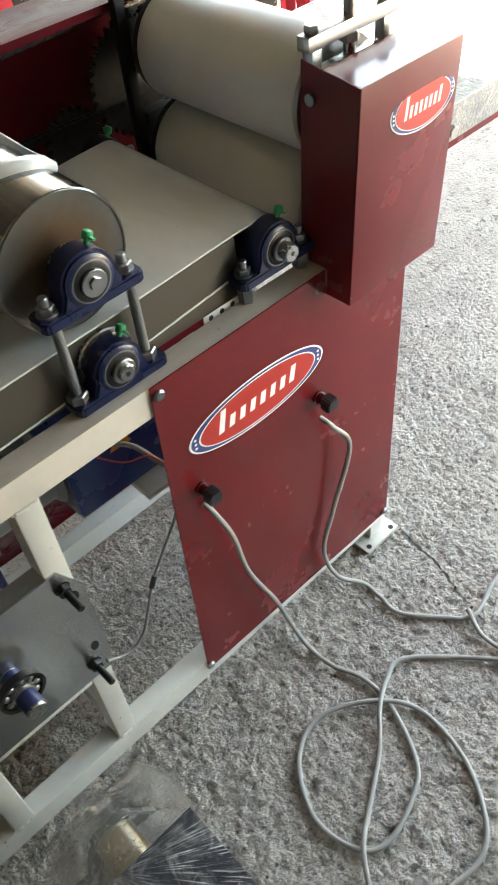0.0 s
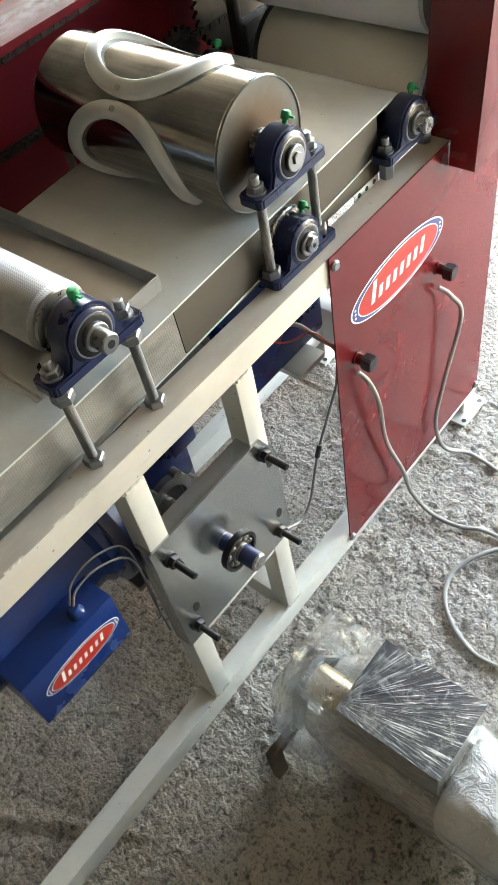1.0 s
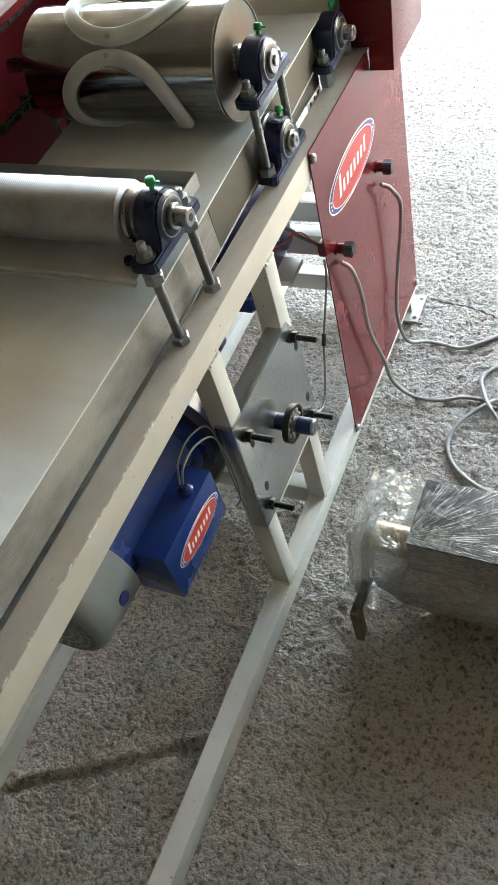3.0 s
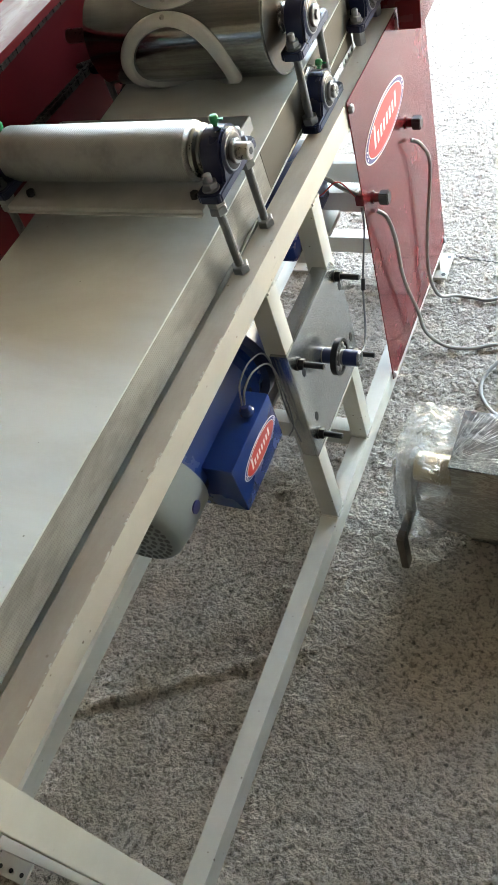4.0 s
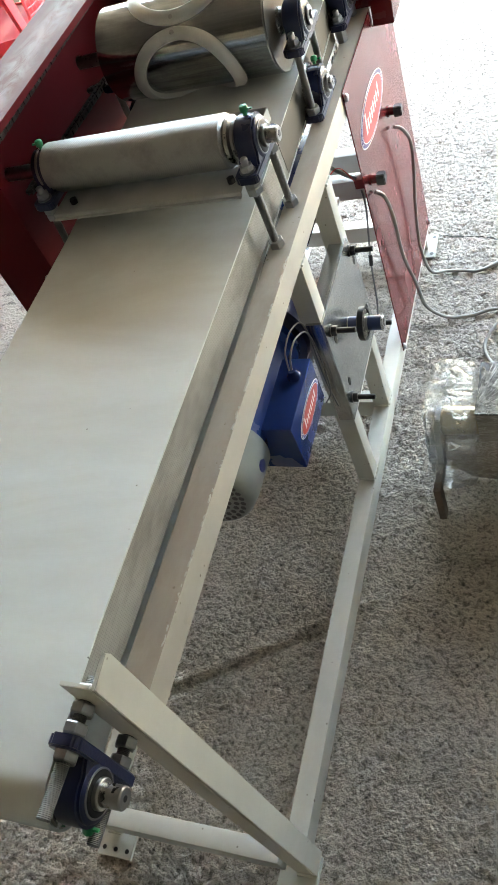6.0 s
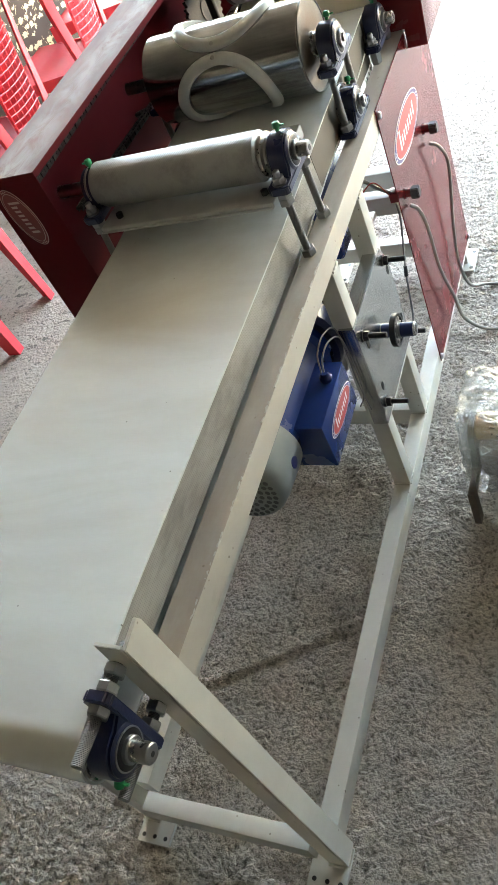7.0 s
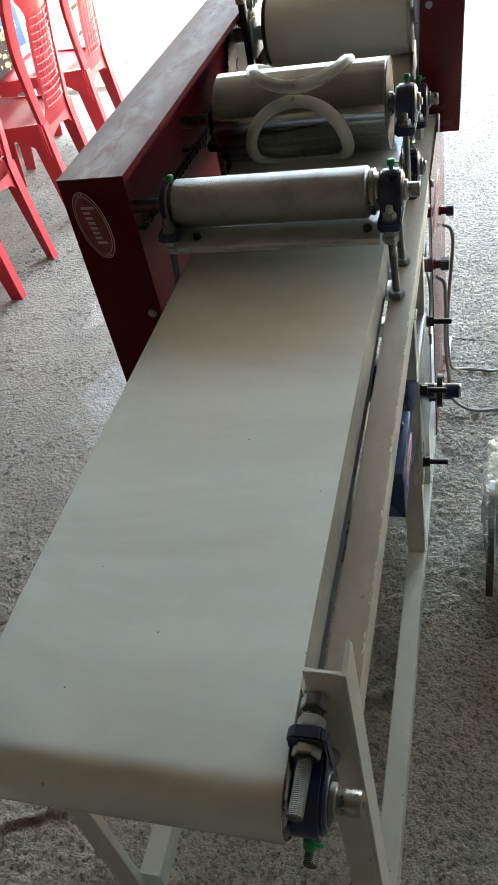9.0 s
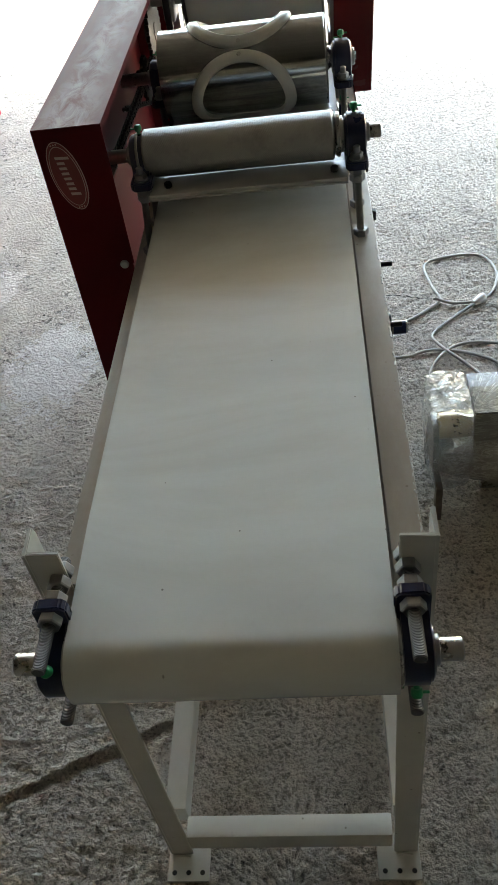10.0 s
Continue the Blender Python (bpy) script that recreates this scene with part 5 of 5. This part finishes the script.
# ---- wrapped spare unit on the floor ----
w = thing("wrapped_steel_unit", "small steel unit on legs, wrapped in clear stretch film", "machine part", (0.516, 0.988, 0.0))
wl = lambda bm: join(None, bm, Matrix.Translation((-0.50, -0.98, 0.0)))
sb = part("steel_box", wl(box(0.432, 0.610, 0.925, 1.062, 0.105, 0.258, 0.002)), FOGGED, w, "steel box under creased film")
part("lid", wl(box(0.430, 0.612, 0.923, 1.064, 0.258, 0.263, 0.001)), LID, sb, "lid under fanned film creases with painted glints")
part("flange_plate", wl(prism([(0.838, 0.085), (1.035, 0.085), (1.040, 0.13), (1.0, 0.205), (0.985, 0.212), (0.945, 0.212), (0.925, 0.195), (0.905, 0.112), (0.838, 0.112)], "x", 0.338, 0.352, 0.002)), PALEST, w, "bare steel flange plate")
part("plate_foot", wl(box(0.337, 0.353, 0.831, 0.857, 0.0, 0.112, 0.002)), RUST, w, "dark rusty foot of the plate")
part("plate_foot", wl(box(0.337, 0.353, 1.02, 1.046, 0.0, 0.105, 0.002)), RUST, w, "dark rusty foot of the plate")


def lump(prof, yc, zc, amp, seed, n=56, sub=10):
    """A wrapped body along x: (x, half width, half height) stations, pulled into creases."""
    b = bmesh.new()
    P = smooth_path([Vector(p) for p in prof], sub)
    rings = []
    for p in P:
        ring = []
        for i in range(n):
            a = 2 * math.pi * i / n
            c, s_ = math.cos(a), math.sin(a)
            e = (abs(c) ** 3 + abs(s_) ** 3) ** (-1 / 3)
            q = Vector((p.x, yc + p.y * e * c, zc + p.z * e * s_))
            r = 1 + amp * (abs(noise.noise(Vector((q.x * 14, a * 6.0, seed)))) * 2 - 0.5) + amp * 0.6 * noise.fractal(q * 40, 1.0, 2.0, 3)
            ring.append(b.verts.new((q.x, yc + (q.y - yc) * r, max(0.006, zc + (q.z - zc) * r))))
        rings.append(ring)
    for r0, r1 in zip(rings, rings[1:]):
        for i in range(n):
            b.faces.new((r0[i], r0[(i + 1) % n], r1[(i + 1) % n], r1[i]))
    b.faces.new(rings[0]), b.faces.new(rings[-1])
    return b


part("wrapped_body", wl(lump([(0.354, 0.06, 0.045), (0.37, 0.075, 0.058), (0.45, 0.088, 0.078), (0.55, 0.090, 0.080), (0.64, 0.088, 0.080), (0.66, 0.06, 0.05)], 0.985, 0.108, 0.07, 3.0)), FOGGED, w, "motor body under cloudy layers of film", 80)
part("end_wrap", wl(lump([(0.610, 0.05, 0.05), (0.622, 0.082, 0.085), (0.68, 0.086, 0.092), (0.74, 0.078, 0.080), (0.775, 0.05, 0.05)], 0.978, 0.118, 0.06, 8.0)), CRUMPLED, w, "pale crumpled film", 80)
for yy in (0.94, 1.03):
    part("foot", wl(box(0.46, 0.62, yy - 0.012, yy + 0.012, 0.0, 0.05, 0.002)), BARE, w)
part("shaft_stub", wl(lathe([(0.352, 0.028), (0.356, 0.032), (0.405, 0.032), (0.432, 0.030)], "x", 32, None, Matrix.Translation((0, 0.965, 0.19)))), BRASSY, w, "dull brass-coloured shaft stub")


def film_skin(x0, x1, y0, y1, z0, z1, seed):
    """A creased film bag round a box."""
    b = bmesh.new()
    bmesh.ops.create_cube(b, size=1.0)
    bmesh.ops.subdivide_edges(b, edges=b.edges[:], cuts=20, use_grid_fill=True)
    for v in b.verts:
        p = v.co.copy()
        r = p.normalized()
        p = p.lerp(r * 0.60, 0.35)
        pinch = 1 - 0.5 * max(0.0, p.z) ** 1.5
        q = Vector((x0 + (x1 - x0) * (p.x + 0.5), (y0 + y1) / 2 + (y1 - y0) * p.y * pinch, z0 + (z1 - z0) * (p.z + 0.5)))
        fold = abs(noise.noise(Vector((q.x * 30, q.y * 34, q.z * 12 + seed)))) * 2 - 0.5
        v.co = q + r * (0.007 * fold + 0.002 * noise.fractal(q * 40, 1.0, 2.0, 2))
    return b


part("film", wl(film_skin(0.329, 0.425, 0.868, 1.076, 0.06, 0.292, 1)), FILM, w, "clear creased stretch film", 80)

# ---- red plastic chairs ----
chair = thing("plastic_chair", "red moulded plastic chair with a slatted high back", "chair", group="red chairs in a row")


def loft(rings, close=True):
    """Quads between rings of points, ends closed."""
    b = bmesh.new()
    R = [[b.verts.new(p) for p in r] for r in rings]
    n = len(R[0])
    for r0, r1 in zip(R, R[1:]):
        for i in range(n):
            b.faces.new((r0[i], r0[(i + 1) % n], r1[(i + 1) % n], r1[i]))
    b.faces.new(R[0]), b.faces.new(R[-1])
    return b


BACK0, BACKH = 0.40, 0.615


def back_x(k, v=0.0):
    """How far the chair back has leant at k of its height; v is -1 to 1 across."""
    return 0.035 + 0.055 * k + 0.045 * k * k - 0.060 * v * v * (0.55 + 0.45 * min(1.0, 2 * k))


def back_half(k):
    return 0.158 + 0.05 * math.sin(min(1.0, k * 1.25) * math.pi / 2) if k < 0.80 else 0.208 * math.sqrt(max(0.0, 1 - ((k - 0.80) / 0.2) ** 2.2)) * 0.98 + 0.004


def chair_parts(ch):
    # local: faces -x; the back stands towards +x; width along y
    seat = bmesh.new()
    nx, ny = 16, 16
    V_ = []
    for j in range(ny + 1):
        for i in range(nx + 1):
            u, v = i / nx, j / ny * 2 - 1
            wdt = 0.215 - 0.045 * u
            wave = 0.004 * math.sin(u * 16) * (1 - v * v)
            V_.append(seat.verts.new((-0.42 + 0.44 * u, v * wdt, 0.442 - 0.022 * u - 0.016 * (1 - v * v) * math.sin(math.pi * u) - 0.22 * max(0, 0.10 - u) ** 1.3 + wave)))
    for j in range(ny):
        for i in range(nx):
            a = j * (nx + 1) + i
            seat.faces.new((V_[a], V_[a + 1], V_[a + nx + 2], V_[a + nx + 1]))
    bmesh.ops.solidify(seat, geom=seat.faces[:], thickness=0.006)
    part("seat", seat, REDPLAST, ch, "", 60)
    for s in (-1, 1):
        part("side_skirt", loft([[(x, s * (0.215 - 0.045 * (x + 0.42) / 0.44 + 0.003), 0.437), (x, s * (0.215 - 0.045 * (x + 0.42) / 0.44 - 0.004), 0.437), (x, s * (0.215 - 0.045 * (x + 0.42) / 0.44 - 0.002), z), (x, s * (0.215 - 0.045 * (x + 0.42) / 0.44 + 0.005), z)]
                                 for x, z in ((-0.41, 0.33), (-0.34, 0.375), (-0.2, 0.39), (-0.08, 0.375), (0.02, 0.31))]), REDPLAST, ch, "", 60)
    part("back_skirt", loft([[(0.018, y, 0.425), (0.026, y, 0.425), (0.030, y, z), (0.022, y, z)] for y, z in ((-0.17, 0.29), (-0.09, 0.355), (0, 0.372), (0.09, 0.355), (0.17, 0.29))]), REDPLAST, ch, "", 60)
    # back: an outer band bent to an arch, and a woven-pattern panel between
    def on_back(y, k, lift=0.0):
        return Vector((back_x(k, y / 0.21) + lift, y, BACK0 + BACKH * k))

    path = [(-back_half(0.78 * i / 12), 0.78 * i / 12) for i in range(13)]
    for i in range(1, 24):
        c, sn = -math.cos(math.pi * i / 24), math.sin(math.pi * i / 24)
        path.append((0.207 * math.copysign(abs(c) ** 0.75, c), 0.78 + 0.22 * sn ** 0.85))
    path += [(-y, k) for y, k in reversed(path[:13])]
    rings = []
    for i, (y, k) in enumerate(path):
        (ya, ka), (yb, kb) = path[max(i - 1, 0)], path[min(i + 1, len(path) - 1)]
        d = Vector((yb - ya, (kb - ka) * BACKH)).normalized()
        n = Vector((d.y, -d.x))
        ring = []
        for a, th in ((0.0, -0.004), (0.0, 0.013), (0.010, 0.014), (0.040, 0.008), (0.042, 0.004), (0.040, -0.003)):
            ring.append(on_back(y + n.x * a, max(0.0, k + n.y * a / BACKH), th))
        rings.append(ring)
    bk = part("back_frame", loft(rings), REDPLAST, ch, "", 50)
    b = bmesh.new()
    NU, NV = 14, 36

    def half(k):
        q = max(0.0, min(1.0, (k - 0.66) / 0.24))
        f = max(0.0, min(1.0, (0.14 - k) / 0.12))
        return 0.090 + 0.010 * math.sin(math.pi * k) + 0.078 * q * q * (3 - 2 * q) + 0.05 * f * f

    G = [[b.verts.new(on_back(half(k) * (-1 + 2 * i / NU) * (1.0 if k < 0.9 else 1 - (k - 0.9) * 4), k)) for i in range(NU + 1)] for k in (0.95 * j / NV for j in range(NV + 1))]
    for j in range(NV):
        for i in range(NU):
            b.faces.new((G[j][i], G[j][i + 1], G[j + 1][i + 1], G[j + 1][i]))
    bmesh.ops.solidify(b, geom=b.faces[:], thickness=-0.006)
    pnl = part("back_panel", b, REDPLAST, ch, "panel moulded with a woven pattern", 50)
    for kk in range(13):
        k = 0.12 + 0.046 * kk
        h = 0.090 + 0.010 * math.sin(math.pi * k)
        part("cross_rib", sweep([on_back(h * v, k - 0.010 * (1 - v * v), 0.0075) for v in (-0.96, -0.5, 0, 0.5, 0.96)], 0.0024, 5), REDPLAST, pnl, "", 60)
    for i in range(-3, 4):
        part("upright_rib", sweep([on_back(0.028 * i * (1 + 0.1 * math.sin(math.pi * k)), k, 0.0075) for k in (0.10, 0.25, 0.4, 0.55, 0.69)], 0.0020, 5), REDPLAST, pnl, "", 60)
    for s in (-1, 1):
        for nm, x0, x1, y0, y1, d in (("rear_leg", -0.005, 0.045, 0.150, 0.155, 1), ("front_leg", -0.365, -0.395, 0.190, 0.205, -1)):
            rings = []
            for k in range(8):
                t = k / 7
                x, y, z = x0 + (x1 - x0) * t ** 1.2, y0 + (y1 - y0) * t, 0.428 * (1 - t)
                hw = 0.042 - 0.016 * t
                dep = 0.034 - 0.010 * t
                rings.append([(x + d * dx, s * (y + dy), z) for dx, dy in ((-hw, 0.012), (hw, 0.012), (hw, -dep), (hw - 0.006, -dep), (hw - 0.007, 0.004), (-hw, 0.004))])
            part(nm, loft(rings), REDPLAST, ch, "", 40)


chair_parts(chair)
chair.matrix_basis = pose(-1.482, 1.645, 0, 0, 0, 3)
for x, y, a in ((-1.497, 2.265, -2), (-1.517, 2.915, 2), (-1.585, 3.56, 4), (-1.465, 1.02, 0), (-2.80, 1.52, 178)):
    copy_thing(chair, pose(x, y, 0, 0, 0, a))

# ---- things along the far side ----
tb = thing("draped_table", "table draped with dark brown leaf-patterned cloth", "table")
b = bmesh.new()
X0, X1, Y0, Y1, H = -2.75, -2.15, 2.0, 3.75, 0.86
prof = [(X0 + 0.0, Y0, X1, Y1, H), (X0 - 0.012, Y0 - 0.012, X1 + 0.012, Y1 + 0.012, H - 0.015), (X0 - 0.03, Y0 - 0.03, X1 + 0.03, Y1 + 0.03, 0.05)]
rings = []
for i, (x0, y0, x1, y1, z) in enumerate(prof):
    ring = []
    per = [(x0 + (x1 - x0) * k / 12, y0) for k in range(12)] + [(x1, y0 + (y1 - y0) * k / 24) for k in range(24)] + [(x1 - (x1 - x0) * k / 12, y1) for k in range(12)] + [(x0, y1 - (y1 - y0) * k / 24) for k in range(24)]
    for k, (x, y) in enumerate(per):
        f = 0.02 * math.sin(k * 2.1) if i == 2 else 0.0
        ring.append(b.verts.new((x + f, y + f, z)))
    rings.append(ring)
b.faces.new(rings[0])
for r0, r1 in zip(rings, rings[1:]):
    for i in range(len(r0)):
        b.faces.new((r0[i], r0[(i + 1) % len(r0)], r1[(i + 1) % len(r1)], r1[i]))
part("cloth", b, CLOTH, tb, "", 50)
for x in (X0 + 0.04, X1 - 0.04):
    for y in (Y0 + 0.04, Y1 - 0.04):
        part("leg", box(x - 0.02, x + 0.02, y - 0.02, y + 0.02, 0, H - 0.02, 0.003), WOOD, tb)
part("tabletop", box(X0 + 0.01, X1 - 0.01, Y0 + 0.01, Y1 - 0.01, H - 0.025, H - 0.004), WOOD, tb)


def sack(x, y, a):
    s_ = thing("printed_sack", "full white woven sack with a blue mountain print", "sack")
    b = bmesh.new()
    bmesh.ops.create_cube(b, size=1.0)
    bmesh.ops.subdivide_edges(b, edges=b.edges[:], cuts=9, use_grid_fill=True)
    for v in b.verts:
        p = v.co
        bulge = 1 - 0.35 * abs(2 * p.z) ** 3
        v.co = Vector((p.x * 0.30 * bulge, p.y * 0.52 * (1 - 0.12 * abs(2 * p.z) ** 2), (p.z + 0.5) * 0.80)) + 0.012 * noise.noise_vector(p * 5)
        if v.co.z < 0.01:
            v.co.z = 0.0
    part("bag", b, SACK, s_, "", 60)
    part("blue_print", prism([(-0.20, 0.30), (0.20, 0.30), (0.20, 0.50), (0.10, 0.64), (0.04, 0.56), (-0.03, 0.68), (-0.20, 0.46)], "x", 0.165, 0.167), SACKBLUE, s_, "", None)
    bars = bmesh.new()
    for k in range(5):
        box(0.167, 0.1685, -0.12 + 0.058 * k, -0.082 + 0.058 * k, 0.40, 0.45, bm=bars)
    part("white_print_bars", bars, WHITE_STICK, s_, "", None)
    s_.matrix_basis = pose(x, y, 0, 0, 0, a)


sack(-2.60, 4.28, -6)
cab = thing("wooden_rack", "weathered wooden rack of open shelves", "rack")
for y in (4.4, 5.6):
    for x in (-3.0, -2.6):
        part("post", box(x - 0.025, x + 0.025, y - 0.025, y + 0.025, 0, 1.9, 0.003), WOOD, cab)
for z in (0.35, 0.85, 1.35, 1.85):
    part("shelf", box(-3.02, -2.58, 4.38, 5.62, z - 0.025, z, 0.003), WHITEWOOD, cab)
pal = thing("white_board_stand", "stand of weathered white-painted boards", "stand")
for y in (4.35, 4.95):
    part("post", box(-2.06, -2.02, y, y + 0.04, 0, 0.75, 0.003), WHITEWOOD, pal)
for k in range(4):
    part("board", box(-2.035, -2.012, 4.30, 5.03, 0.20 + 0.14 * k, 0.31 + 0.14 * k, 0.003), WHITEWOOD, pal, m=pose(0, 0, 0))
part("foot", box(-2.20, -1.88, 4.36, 4.40, 0.0, 0.035, 0.003), WHITEWOOD, pal)
part("foot", box(-2.20, -1.88, 4.96, 5.0, 0.0, 0.035, 0.003), WHITEWOOD, pal)
po = thing("wooden_post", "dark weathered timber post standing outside", "post")
part("shaft", box(-2.05, -1.88, 6.2, 6.36, -0.03, 3.2, 0.01), WOOD, po)

# ---- loose grit on the floor ----
rng = random.Random(11)
verts, faces = [], []
ICO = bmesh.new()
bmesh.ops.create_icosphere(ICO, subdivisions=1, radius=1.0)
ico_v, ico_f = [v.co.copy() for v in ICO.verts], [[v.index for v in f.verts] for f in ICO.faces]
ICO.free()
for k in range(420):
    x, y = rng.uniform(-1.3, 1.0), rng.uniform(-0.3, 2.6)
    r = 0.0012 + 0.0035 * rng.random() ** 3
    c = Vector((x, y, floor_z(x, y, 0.0075) + 0.4 * r))
    n0 = len(verts)
    for v in ico_v:
        f = 1 + 0.35 * noise.noise(v * 1.7 + Vector((k, 0, 0)))
        verts.append(tuple(c + Vector((v.x * f, v.y * f, v.z * 0.7 * f)) * r))
    faces += [[i + n0 for i in f] for f in ico_f]
me = bpy.data.meshes.new("loose_grit")
me.from_pydata(verts, [], faces)
me.materials.append(GRIT)
tagged(new("loose_grit", me), "small dark and pale stones scattered on the concrete", "grit", kind="stuff")
